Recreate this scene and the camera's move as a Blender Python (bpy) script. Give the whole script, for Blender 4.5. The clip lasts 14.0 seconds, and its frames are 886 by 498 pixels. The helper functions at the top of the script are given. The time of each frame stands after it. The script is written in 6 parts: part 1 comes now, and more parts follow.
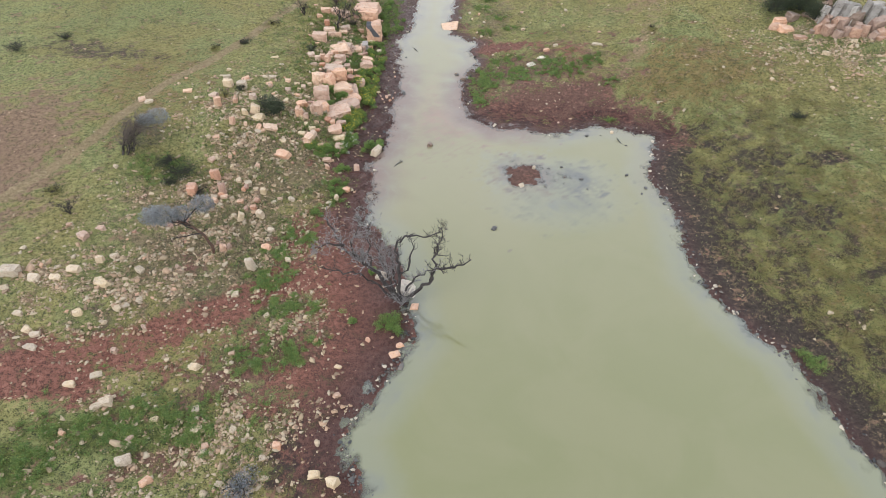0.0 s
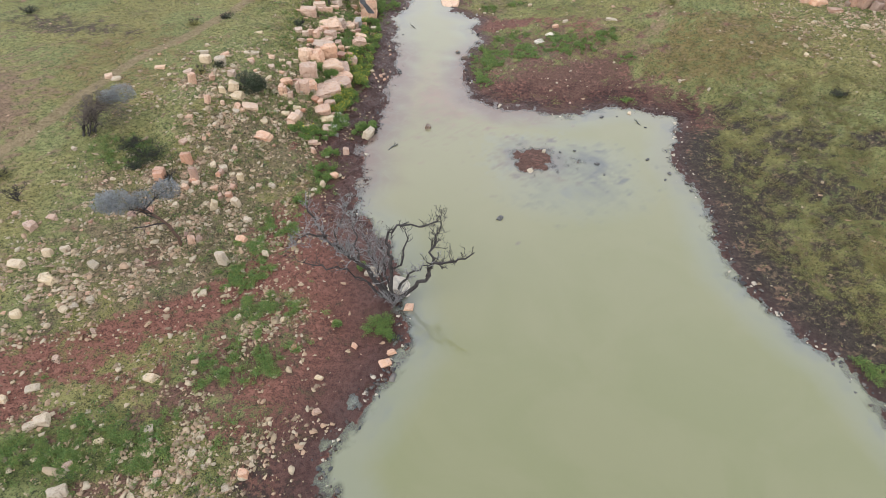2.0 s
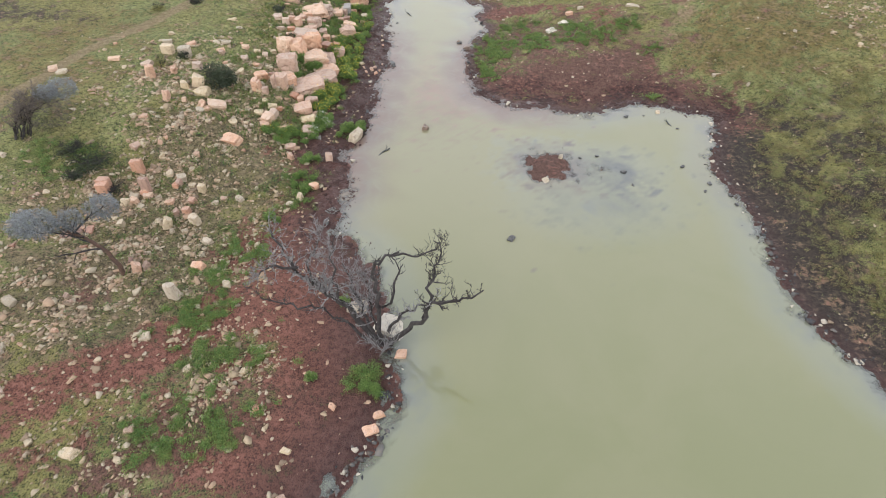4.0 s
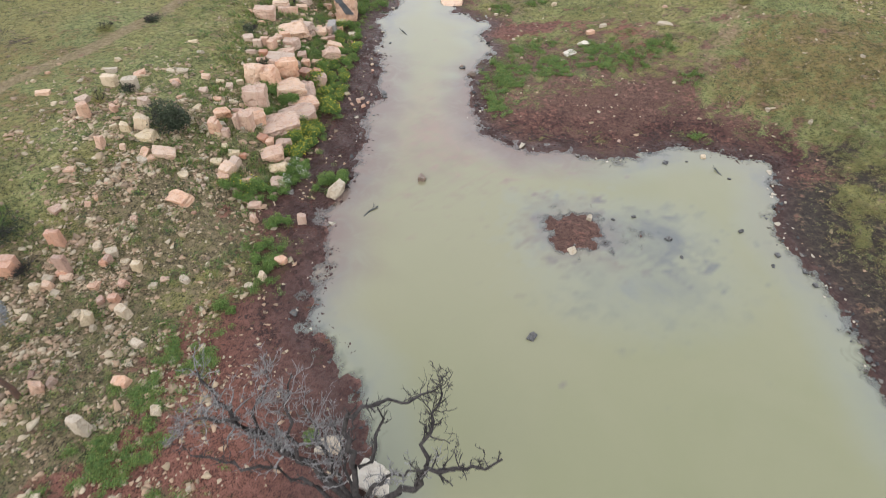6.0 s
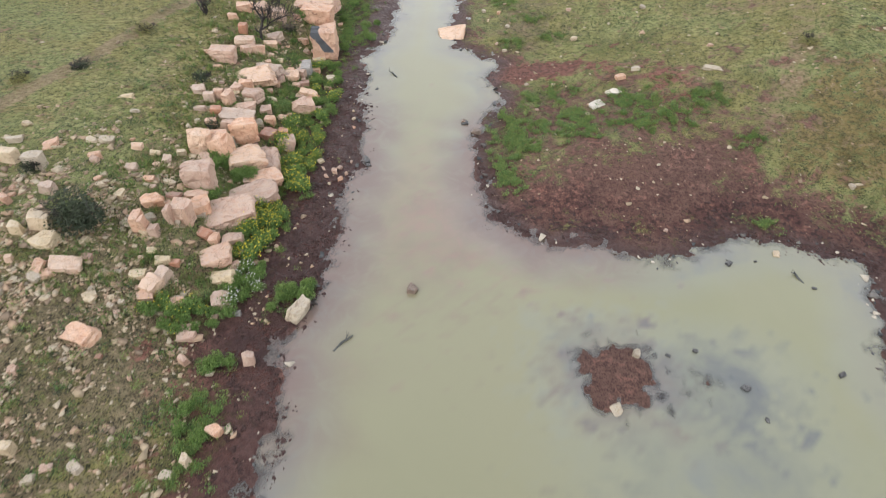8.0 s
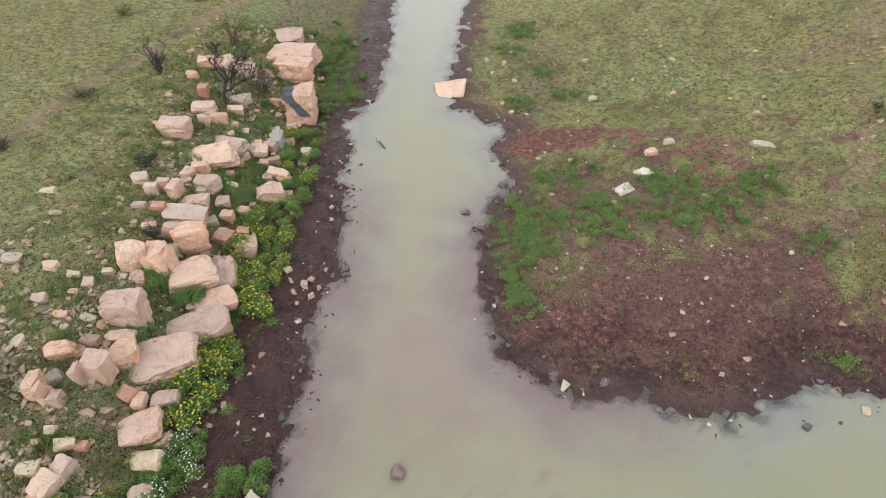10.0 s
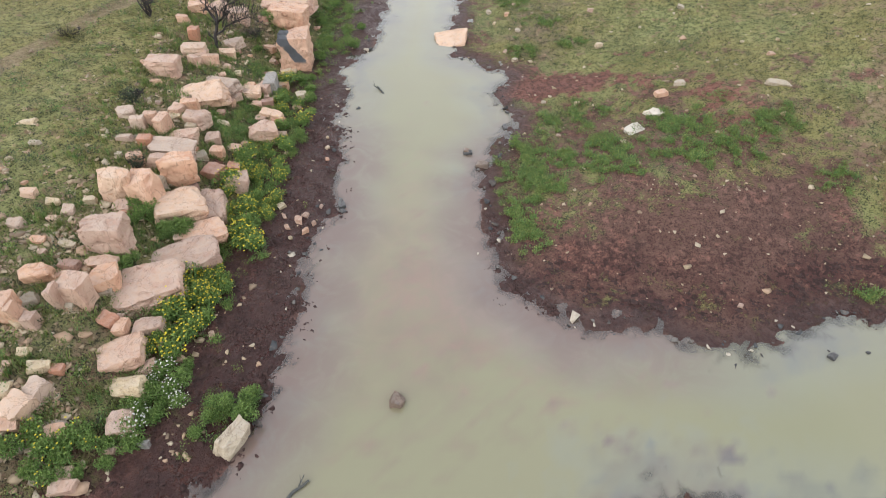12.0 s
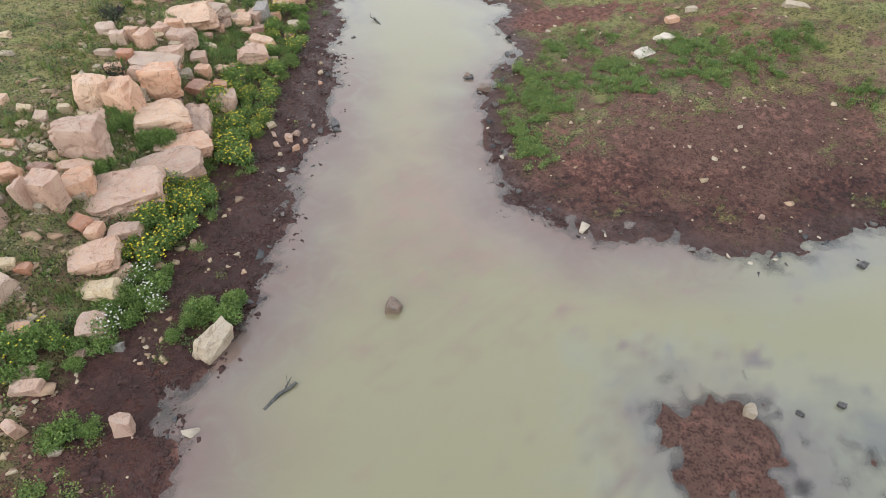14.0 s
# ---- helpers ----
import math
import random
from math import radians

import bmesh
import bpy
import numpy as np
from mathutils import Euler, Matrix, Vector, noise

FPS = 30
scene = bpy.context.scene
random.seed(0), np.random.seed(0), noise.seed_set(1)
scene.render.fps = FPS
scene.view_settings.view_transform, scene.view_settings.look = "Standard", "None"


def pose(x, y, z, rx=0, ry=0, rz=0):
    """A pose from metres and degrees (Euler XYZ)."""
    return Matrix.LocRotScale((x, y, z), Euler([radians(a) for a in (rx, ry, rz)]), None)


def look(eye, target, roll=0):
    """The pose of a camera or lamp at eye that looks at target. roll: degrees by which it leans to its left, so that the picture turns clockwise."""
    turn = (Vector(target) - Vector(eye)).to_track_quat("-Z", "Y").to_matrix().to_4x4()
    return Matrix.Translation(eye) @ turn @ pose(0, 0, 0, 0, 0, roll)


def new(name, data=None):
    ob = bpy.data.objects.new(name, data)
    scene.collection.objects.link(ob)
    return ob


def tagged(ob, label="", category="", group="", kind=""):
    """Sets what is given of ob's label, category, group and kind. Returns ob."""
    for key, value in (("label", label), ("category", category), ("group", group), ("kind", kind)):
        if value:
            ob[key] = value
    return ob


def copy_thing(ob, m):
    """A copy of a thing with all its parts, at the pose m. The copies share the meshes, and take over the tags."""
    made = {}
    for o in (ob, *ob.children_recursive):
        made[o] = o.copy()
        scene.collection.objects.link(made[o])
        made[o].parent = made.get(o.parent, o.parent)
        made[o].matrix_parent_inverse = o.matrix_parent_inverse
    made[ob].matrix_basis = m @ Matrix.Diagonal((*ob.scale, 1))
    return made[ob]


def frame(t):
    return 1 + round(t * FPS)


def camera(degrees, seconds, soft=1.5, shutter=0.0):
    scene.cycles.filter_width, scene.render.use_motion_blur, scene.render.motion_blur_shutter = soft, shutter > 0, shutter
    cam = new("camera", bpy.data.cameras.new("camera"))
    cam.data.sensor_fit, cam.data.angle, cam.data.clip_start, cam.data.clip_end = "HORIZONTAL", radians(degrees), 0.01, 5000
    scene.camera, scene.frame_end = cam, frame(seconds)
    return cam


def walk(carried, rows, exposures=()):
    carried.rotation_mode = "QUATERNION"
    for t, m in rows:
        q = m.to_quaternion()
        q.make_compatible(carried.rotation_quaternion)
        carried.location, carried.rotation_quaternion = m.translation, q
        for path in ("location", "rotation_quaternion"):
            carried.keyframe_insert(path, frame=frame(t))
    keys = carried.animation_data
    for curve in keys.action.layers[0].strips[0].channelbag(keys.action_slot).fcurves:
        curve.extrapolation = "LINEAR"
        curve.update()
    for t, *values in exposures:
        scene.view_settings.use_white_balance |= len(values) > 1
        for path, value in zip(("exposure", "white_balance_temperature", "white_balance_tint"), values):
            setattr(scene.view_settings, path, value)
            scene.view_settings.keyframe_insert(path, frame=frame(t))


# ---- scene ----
cam = camera(73.7, 14.0, soft=0.6, shutter=0.4)
# seconds, x, y, z, pitch, yaw, roll
PATH = [
    (0.0, 0.001, 0.000, 24.000, -43.80, 0.28, -0.97),
    (0.5, 0.052, 0.641, 23.175, -43.83, 0.36, -0.93),
    (1.0, 0.081, 1.298, 22.395, -43.89, 0.44, -0.87),
    (1.5, 0.105, 2.001, 21.649, -43.98, 0.47, -0.82),
    (2.0, 0.116, 2.814, 20.961, -44.08, 0.48, -0.82),
    (2.5, 0.082, 3.786, 20.283, -44.20, 0.43, -0.83),
    (3.0, 0.046, 4.916, 19.593, -44.29, 0.36, -0.87),
    (3.5, 0.015, 6.172, 18.903, -44.36, 0.30, -0.91),
    (4.0, -0.009, 7.532, 18.251, -44.39, 0.28, -0.94),
    (4.5, -0.031, 9.013, 17.674, -44.39, 0.27, -0.97),
    (5.0, -0.060, 10.632, 17.205, -44.37, 0.27, -0.99),
    (5.5, -0.101, 12.406, 16.881, -44.36, 0.25, -1.00),
    (6.0, -0.138, 14.259, 16.576, -44.36, 0.23, -1.00),
    (6.5, -0.147, 16.104, 16.142, -44.39, 0.23, -1.02),
    (7.0, -0.157, 17.979, 15.605, -44.46, 0.22, -1.01),
    (7.5, -0.147, 20.010, 15.436, -44.50, 0.20, -1.03),
    (8.0, -0.168, 22.107, 15.419, -44.47, 0.16, -1.07),
    (8.5, -0.151, 24.152, 15.384, -44.42, 0.12, -1.11),
    (9.0, -0.143, 26.249, 15.335, -44.32, 0.08, -1.13),
    (9.5, -0.147, 27.874, 15.276, -44.21, 0.06, -1.13),
    (10.0, -0.162, 28.658, 15.163, -44.09, 0.04, -1.13),
    (10.5, -0.181, 28.828, 14.920, -44.01, 0.02, -1.12),
    (11.0, -0.196, 28.614, 14.472, -43.99, 0.00, -1.12),
    (11.5, -0.200, 28.245, 13.744, -44.08, -0.03, -1.12),
    (12.0, -0.196, 27.917, 12.920, -44.23, -0.07, -1.13),
    (12.5, -0.190, 27.674, 12.235, -44.34, -0.10, -1.14),
    (13.0, -0.166, 27.412, 11.471, -44.43, -0.11, -1.12),
    (13.5, -0.145, 27.187, 10.803, -44.54, -0.12, -1.07),
    (14.0, -0.148, 27.097, 10.456, -44.65, -0.08, -1.02),
]
EXPOSURES = [(0.0, -0.06), (3.0, -0.06), (6.5, -0.07), (9.0, -0.09), (11.5, -0.08), (14.0, -0.12)]
walk(cam, [(t, pose(x, y, z, 0, 0, yaw) @ pose(0, 0, 0, pitch) @ pose(0, 0, 0, 0, roll) @ pose(0, 0, 0, 90))
           for t, x, y, z, pitch, yaw, roll in PATH], EXPOSURES)

# ---- light: a bright overcast sky with a weak, wide sun ----
SUN_HIGH, SUN_ROUND = 48.0, 225.0
world = bpy.data.worlds.new("overcast_sky")
scene.world = world
world.use_nodes = True
wn = world.node_tree
wn.nodes.clear()
w_out = wn.nodes.new("ShaderNodeOutputWorld")
w_bg = wn.nodes.new("ShaderNodeBackground")
w_sky = wn.nodes.new("ShaderNodeTexSky")
w_sky.sky_type, w_sky.sun_disc = "NISHITA", False
w_sky.sun_elevation, w_sky.sun_rotation = radians(SUN_HIGH), radians(SUN_ROUND)
w_sky.air_density, w_sky.dust_density = 1.0, 4.0
w_mix = wn.nodes.new("ShaderNodeMix")
w_mix.data_type = "RGBA"
w_mix.inputs[0].default_value = 0.75
w_co = wn.nodes.new("ShaderNodeTexCoord")
w_axis = wn.nodes.new("ShaderNodeSeparateXYZ")
w_high = wn.nodes.new("ShaderNodeMapRange")
w_high.inputs[1].default_value, w_high.inputs[2].default_value = 0.15, 0.95
w_haze = wn.nodes.new("ShaderNodeMix")
w_haze.data_type = "RGBA"
w_haze.inputs[6].default_value = (25.0, 25.4, 26.2, 1)
w_haze.inputs[7].default_value = (6.6, 7.2, 8.2, 1)
wn.links.new(w_co.outputs["Generated"], w_axis.inputs[0])
wn.links.new(w_axis.outputs[2], w_high.inputs[0])
wn.links.new(w_high.outputs[0], w_haze.inputs[0])
wn.links.new(w_haze.outputs[2], w_mix.inputs[7])
wn.links.new(w_sky.outputs[0], w_mix.inputs[6])
wn.links.new(w_mix.outputs[2], w_bg.inputs[0])
w_bg.inputs[1].default_value = 0.120
wn.links.new(w_bg.outputs[0], w_out.inputs[0])
sun = new("sun", bpy.data.lights.new("sun", "SUN"))
sun.data.energy, sun.data.angle, sun.data.color = 1.3, radians(34), (1.0, 0.96, 0.89)
sun.matrix_world = look((0, 0, 60), (60 * math.sin(radians(SUN_ROUND)) / -math.tan(radians(SUN_HIGH)), 60 * math.cos(radians(SUN_ROUND)) / -math.tan(radians(SUN_HIGH)), 0))

# ---- materials ----


def material(name):
    m = bpy.data.materials.new(name)
    m.use_nodes = True
    nt = m.node_tree
    nt.nodes.clear()
    out = nt.nodes.new("ShaderNodeOutputMaterial")
    bsdf = nt.nodes.new("ShaderNodeBsdfPrincipled")
    nt.links.new(bsdf.outputs[0], out.inputs[0])
    return m, nt, bsdf


def noise_node(nt, scale, detail=4.0, rough=0.6, coords=None, warp=0.0):
    n = nt.nodes.new("ShaderNodeTexNoise")
    n.inputs["Scale"].default_value, n.inputs["Detail"].default_value, n.inputs["Roughness"].default_value = scale, detail, rough
    n.inputs["Distortion"].default_value = warp
    if coords is None:
        coords = nt.nodes.new("ShaderNodeTexCoord").outputs["Object"]
    nt.links.new(coords, n.inputs["Vector"])
    return n.outputs[0]


def mapped(nt, value, a, b, lo=0.0, hi=1.0):
    n = nt.nodes.new("ShaderNodeMapRange")
    n.interpolation_type = "SMOOTHSTEP"
    for k, v in zip((1, 2, 3, 4), (a, b, lo, hi)):
        n.inputs[k].default_value = v
    nt.links.new(value, n.inputs[0])
    return n.outputs[0]


def mixed(nt, fac, a, b, blend="MIX"):
    n = nt.nodes.new("ShaderNodeMix")
    n.data_type, n.blend_type = "RGBA", blend
    for k, v in ((0, fac), (6, a), (7, b)):
        if isinstance(v, (int, float)):
            n.inputs[k].default_value = v
        elif isinstance(v, tuple):
            n.inputs[k].default_value = (*v, 1)
        else:
            nt.links.new(v, n.inputs[k])
    return n.outputs[2]


def sums(nt, op, a, b):
    n = nt.nodes.new("ShaderNodeMath")
    n.operation = op
    for k, v in enumerate((a, b)):
        if isinstance(v, (int, float)):
            n.inputs[k].default_value = v
        else:
            nt.links.new(v, n.inputs[k])
    return n.outputs[0]


def bumped(nt, bsdf, height_value, strength, distance):
    n = nt.nodes.new("ShaderNodeBump")
    n.inputs["Strength"].default_value, n.inputs["Distance"].default_value = strength, distance
    nt.links.new(height_value, n.inputs["Height"])
    nt.links.new(n.outputs[0], bsdf.inputs["Normal"])


def attribute(nt, name):
    n = nt.nodes.new("ShaderNodeAttribute")
    n.attribute_name = name
    return n.outputs["Fac"]


def ground_material():
    m, nt, bsdf = material("soil_and_turf")
    co = nt.nodes.new("ShaderNodeTexCoord").outputs["Object"]
    big = noise_node(nt, 0.16, 5, 0.6, co)
    mid = noise_node(nt, 0.9, 8, 0.68, co, 0.5)
    fine = noise_node(nt, 4.5, 7, 0.72, co, 0.3)
    grit = noise_node(nt, 19.0, 4, 0.65, co)
    spread = sums(nt, "ADD", sums(nt, "MULTIPLY", sums(nt, "SUBTRACT", mid, 0.5), 2.6), sums(nt, "MULTIPLY", sums(nt, "SUBTRACT", fine, 0.5), 1.9))

    def zone(name, soft=0.2):
        return mapped(nt, sums(nt, "ADD", attribute(nt, name), spread), 0.5 - soft, 0.5 + soft)

    def speckled(light, mean, dark):
        col = mixed(nt, mapped(nt, fine, 0.46, 0.60), mean, light)
        col = mixed(nt, mapped(nt, mid, 0.56, 0.42, 0.0, 0.7), col, mean)
        col = mixed(nt, mapped(nt, sums(nt, "ADD", sums(nt, "MULTIPLY", grit, 0.6), sums(nt, "MULTIPLY", fine, 0.4)), 0.51, 0.42), col, dark)
        return col

    turf = speckled((0.420, 0.378, 0.168), (0.266, 0.246, 0.095), (0.030, 0.032, 0.012))
    green_turf = speckled((0.375, 0.390, 0.176), (0.235, 0.258, 0.104), (0.030, 0.040, 0.015))
    col = mixed(nt, mapped(nt, big, 0.42, 0.62), turf, green_turf)
    col = mixed(nt, zone("dry"), col, speckled((0.285, 0.215, 0.090), (0.190, 0.150, 0.062), (0.050, 0.042, 0.018)))
    col = mixed(nt, zone("green"), col, speckled((0.18, 0.205, 0.062), (0.105, 0.130, 0.038), (0.028, 0.038, 0.012)))
    col = mixed(nt, zone("dark"), col, speckled((0.098, 0.076, 0.055), (0.052, 0.039, 0.032), (0.017, 0.014, 0.012)))
    col = mixed(nt, zone("pink", 0.4), col, speckled((0.32, 0.225, 0.155), (0.235, 0.158, 0.108), (0.095, 0.062, 0.042)))
    soil = speckled((0.300, 0.245, 0.150), (0.190, 0.154, 0.090), (0.034, 0.028, 0.017))
    col = mixed(nt, zone("soil", 0.3), col, soil)
    col = mixed(nt, zone("trail", 0.35), col, speckled((0.36, 0.29, 0.185), (0.29, 0.225, 0.135), (0.14, 0.11, 0.06)))
    mud = speckled((0.215, 0.128, 0.100), (0.160, 0.088, 0.068), (0.060, 0.028, 0.022))
    churned = noise_node(nt, 0.42, 5, 0.66, co, 0.6)
    hoofs = sums(nt, "ADD", noise_node(nt, 5.5, 4, 0.62, co, 0.6), sums(nt, "MULTIPLY", sums(nt, "SUBTRACT", churned, 0.5), 0.75))
    hoof = attribute(nt, "hoof")
    mud = mixed(nt, sums(nt, "MULTIPLY", hoof, mapped(nt, churned, 0.38, 0.56, 0.25, 0.9)), mud, (0.074, 0.028, 0.024))
    mud = mixed(nt, sums(nt, "MULTIPLY", hoof, mapped(nt, hoofs, 0.53, 0.60, 0.0, 0.95)), mud, (0.026, 0.010, 0.009))
    red = speckled((0.310, 0.150, 0.116), (0.232, 0.104, 0.079), (0.066, 0.026, 0.020))
    col = mixed(nt, zone("mud", 0.26), col, mixed(nt, zone("red", 0.35), mud, red))
    col = mixed(nt, mapped(nt, grit, 0.66, 0.74), col, mixed(nt, 0.6, col, (0.34, 0.27, 0.21)))
    wet = attribute(nt, "wet")
    col = mixed(nt, sums(nt, "MULTIPLY", wet, 0.80), col, (0.042, 0.013, 0.012))
    damp = nt.nodes.new("ShaderNodeHueSaturation")
    damp.inputs["Value"].default_value, damp.inputs["Saturation"].default_value = 0.88, 1.06
    nt.links.new(col, damp.inputs["Color"])
    nt.links.new(damp.outputs[0], bsdf.inputs["Base Color"])
    slick = sums(nt, "MULTIPLY", sums(nt, "MULTIPLY", hoof, wet), mapped(nt, sums(nt, "ADD", sums(nt, "MULTIPLY", mid, 0.5), sums(nt, "MULTIPLY", fine, 0.5)), 0.44, 0.54))
    nt.links.new(sums(nt, "SUBTRACT", mapped(nt, wet, 0.0, 1.0, 0.95, 0.7), sums(nt, "MULTIPLY", slick, 0.55)), bsdf.inputs["Roughness"])
    rough = sums(nt, "ADD", sums(nt, "MULTIPLY", fine, 0.9), sums(nt, "ADD", mid, sums(nt, "MULTIPLY", grit, 0.45)))
    bumped(nt, bsdf, rough, 1.0, 0.13)
    return m


def water_material():
    m = bpy.data.materials.new("murky_water")
    m.use_nodes = True
    nt = m.node_tree
    nt.nodes.clear()
    out = nt.nodes.new("ShaderNodeOutputMaterial")
    co = nt.nodes.new("ShaderNodeTexCoord").outputs["Object"]
    cloud = noise_node(nt, 0.22, 4, 0.55, co, 0.6)
    silt = noise_node(nt, 0.9, 5, 0.6, co, 1.5)
    body = mixed(nt, mapped(nt, cloud, 0.35, 0.65), (0.198, 0.206, 0.102), (0.214, 0.216, 0.114))
    pinkish = mixed(nt, mapped(nt, silt, 0.35, 0.65), (0.275, 0.197, 0.155), (0.255, 0.207, 0.155))
    # paler body further up the pool, with far sky reflection put into the colour
    body = mixed(nt, attribute(nt, "pale"), body, (0.260, 0.247, 0.160))
    body = mixed(nt, attribute(nt, "silt"), body, pinkish)
    stirred = sums(nt, "MULTIPLY", attribute(nt, "stirred"), mapped(nt, silt, 0.25, 0.6, 0.65, 1.0))
    depth = sums(nt, "ADD", attribute(nt, "depth"), sums(nt, "MULTIPLY", sums(nt, "SUBTRACT", silt, 0.5), 0.10))
    # blue-grey towards the shallows: sky reflection over mud, put into the body colour
    body = mixed(nt, mapped(nt, depth, 0.5, 0.05, 0.0, 0.35), body, (0.235, 0.255, 0.230))
    thin = sums(nt, "MULTIPLY", mapped(nt, depth, 0.15, 0.0), mapped(nt, noise_node(nt, 0.35, 3, 0.5, co), 0.42, 0.64, 0.0, 0.75))
    body = mixed(nt, thin, body, (0.165, 0.178, 0.178))
    body = mixed(nt, stirred, body, (0.178, 0.124, 0.108))
    # shoals by the mud bar: mud tone with the sky's reflection painted in
    sky_wash = sums(nt, "MULTIPLY", attribute(nt, "sky_wash"), mapped(nt, noise_node(nt, 0.5, 4, 0.5, co, 0.5), 0.34, 0.66, 0.2, 0.85))
    body = mixed(nt, sky_wash, body, (0.108, 0.116, 0.123))
    diffuse = nt.nodes.new("ShaderNodeBsdfDiffuse")
    nt.links.new(body, diffuse.inputs["Color"])
    clear = nt.nodes.new("ShaderNodeBsdfTransparent")
    clear.inputs["Color"].default_value = (0.93, 0.93, 0.88, 1)
    deep = nt.nodes.new("ShaderNodeMixShader")
    nt.links.new(mapped(nt, depth, -0.03, 0.045), deep.inputs[0])
    nt.links.new(clear.outputs[0], deep.inputs[1])
    nt.links.new(diffuse.outputs[0], deep.inputs[2])
    gloss = nt.nodes.new("ShaderNodeBsdfGlossy")
    gloss.inputs["Roughness"].default_value = 0.04
    fres = nt.nodes.new("ShaderNodeFresnel")
    fres.inputs["IOR"].default_value = 1.87
    top = nt.nodes.new("ShaderNodeMixShader")
    nt.links.new(fres.outputs[0], top.inputs[0])
    nt.links.new(deep.outputs[0], top.inputs[1])
    nt.links.new(gloss.outputs[0], top.inputs[2])
    ripple = nt.nodes.new("ShaderNodeMapping")
    ripple.inputs["Scale"].default_value = (0.6, 1.8, 1)
    nt.links.new(co, ripple.inputs[0])
    bump = nt.nodes.new("ShaderNodeBump")
    bump.inputs["Strength"].default_value, bump.inputs["Distance"].default_value = 0.25, 0.02
    nt.links.new(noise_node(nt, 1.6, 3, 0.5, ripple.outputs[0], 0.5), bump.inputs["Height"])
    nt.links.new(bump.outputs[0], gloss.inputs["Normal"])
    nt.links.new(bump.outputs[0], fres.inputs["Normal"])
    nt.links.new(top.outputs[0], out.inputs[0])
    return m


def rock_material(name, light, dark, stain, lichen=0.25):
    m, nt, bsdf = material(name)
    co = nt.nodes.new("ShaderNodeTexCoord").outputs["Object"]
    info = nt.nodes.new("ShaderNodeObjectInfo").outputs["Random"]
    big = noise_node(nt, 1.3, 4, 0.6, co, 0.5)
    mid = noise_node(nt, 4.5, 6, 0.65, co)
    fine = noise_node(nt, 24.0, 4, 0.6, co)
    col = mixed(nt, mapped(nt, big, 0.32, 0.68), light, dark)
    col = mixed(nt, mapped(nt, mid, 0.55, 0.75), col, stain)
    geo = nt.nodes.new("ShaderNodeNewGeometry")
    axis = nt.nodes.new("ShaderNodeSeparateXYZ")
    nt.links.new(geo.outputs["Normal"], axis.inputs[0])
    # upward faces are mixed, in patches, towards a paler tone than the sides
    paler_up = sums(nt, "MULTIPLY", mapped(nt, axis.outputs[2], 0.35, 0.95), mapped(nt, mid, 0.35, 0.62, 0.0, 0.5))
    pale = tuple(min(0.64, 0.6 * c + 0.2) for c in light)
    col = mixed(nt, paler_up, col, pale)
    crack = noise_node(nt, 1.0, 4, 0.55, co, 1.0)
    col = mixed(nt, mapped(nt, sums(nt, "ABSOLUTE", sums(nt, "SUBTRACT", crack, 0.5), 0), 0.008, 0.001, 0.0, 0.4), col, (0.15, 0.092, 0.064))
    blot = noise_node(nt, 2.1, 6, 0.7, co, 1.2)
    col = mixed(nt, mapped(nt, blot, 0.54, 0.70, 0.0, 0.7), col, tuple(0.40 * c for c in stain))
    col = mixed(nt, mapped(nt, fine, 0.62, 0.72, 0, lichen), col, (0.16, 0.14, 0.12))
    shade = mapped(nt, info, 0, 1, 0.85, 1.15)
    tone = nt.nodes.new("ShaderNodeHueSaturation")
    nt.links.new(shade, tone.inputs["Value"])
    nt.links.new(mapped(nt, info, 0.2, 0.9, 0.82, 1.06), tone.inputs["Saturation"])
    nt.links.new(col, tone.inputs["Color"])
    nt.links.new(tone.outputs[0], bsdf.inputs["Base Color"])
    bsdf.inputs["Roughness"].default_value = 0.85
    bumped(nt, bsdf, sums(nt, "ADD", sums(nt, "MULTIPLY", fine, 0.45), sums(nt, "ADD", mid, crack)), 1.0, 0.07)
    return m


def plant_material(name, a, b, thin=0.25, rough=0.6):
    """Leaves and blades; the tone comes with the mesh, by clump or by height in it."""
    m, nt, bsdf = material(name)
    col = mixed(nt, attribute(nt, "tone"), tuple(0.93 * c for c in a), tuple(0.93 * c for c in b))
    isle = nt.nodes.new("ShaderNodeNewGeometry").outputs["Random Per Island"]
    tone = nt.nodes.new("ShaderNodeHueSaturation")
    nt.links.new(mapped(nt, isle, 0, 1, 0.7, 1.3), tone.inputs["Value"])
    nt.links.new(col, tone.inputs["Color"])
    nt.links.new(tone.outputs[0], bsdf.inputs["Base Color"])
    bsdf.inputs["Roughness"].default_value = rough
    bsdf.inputs["Subsurface Weight"].default_value = 0.0
    if thin:
        see = nt.nodes.new("ShaderNodeBsdfTranslucent")
        nt.links.new(tone.outputs[0], see.inputs["Color"])
        mix = nt.nodes.new("ShaderNodeMixShader")
        mix.inputs[0].default_value = thin
        nt.links.new(bsdf.outputs[0], mix.inputs[1])
        nt.links.new(see.outputs[0], mix.inputs[2])
        out = [n for n in nt.nodes if n.type == "OUTPUT_MATERIAL"][0]
        nt.links.new(mix.outputs[0], out.inputs[0])
    return m


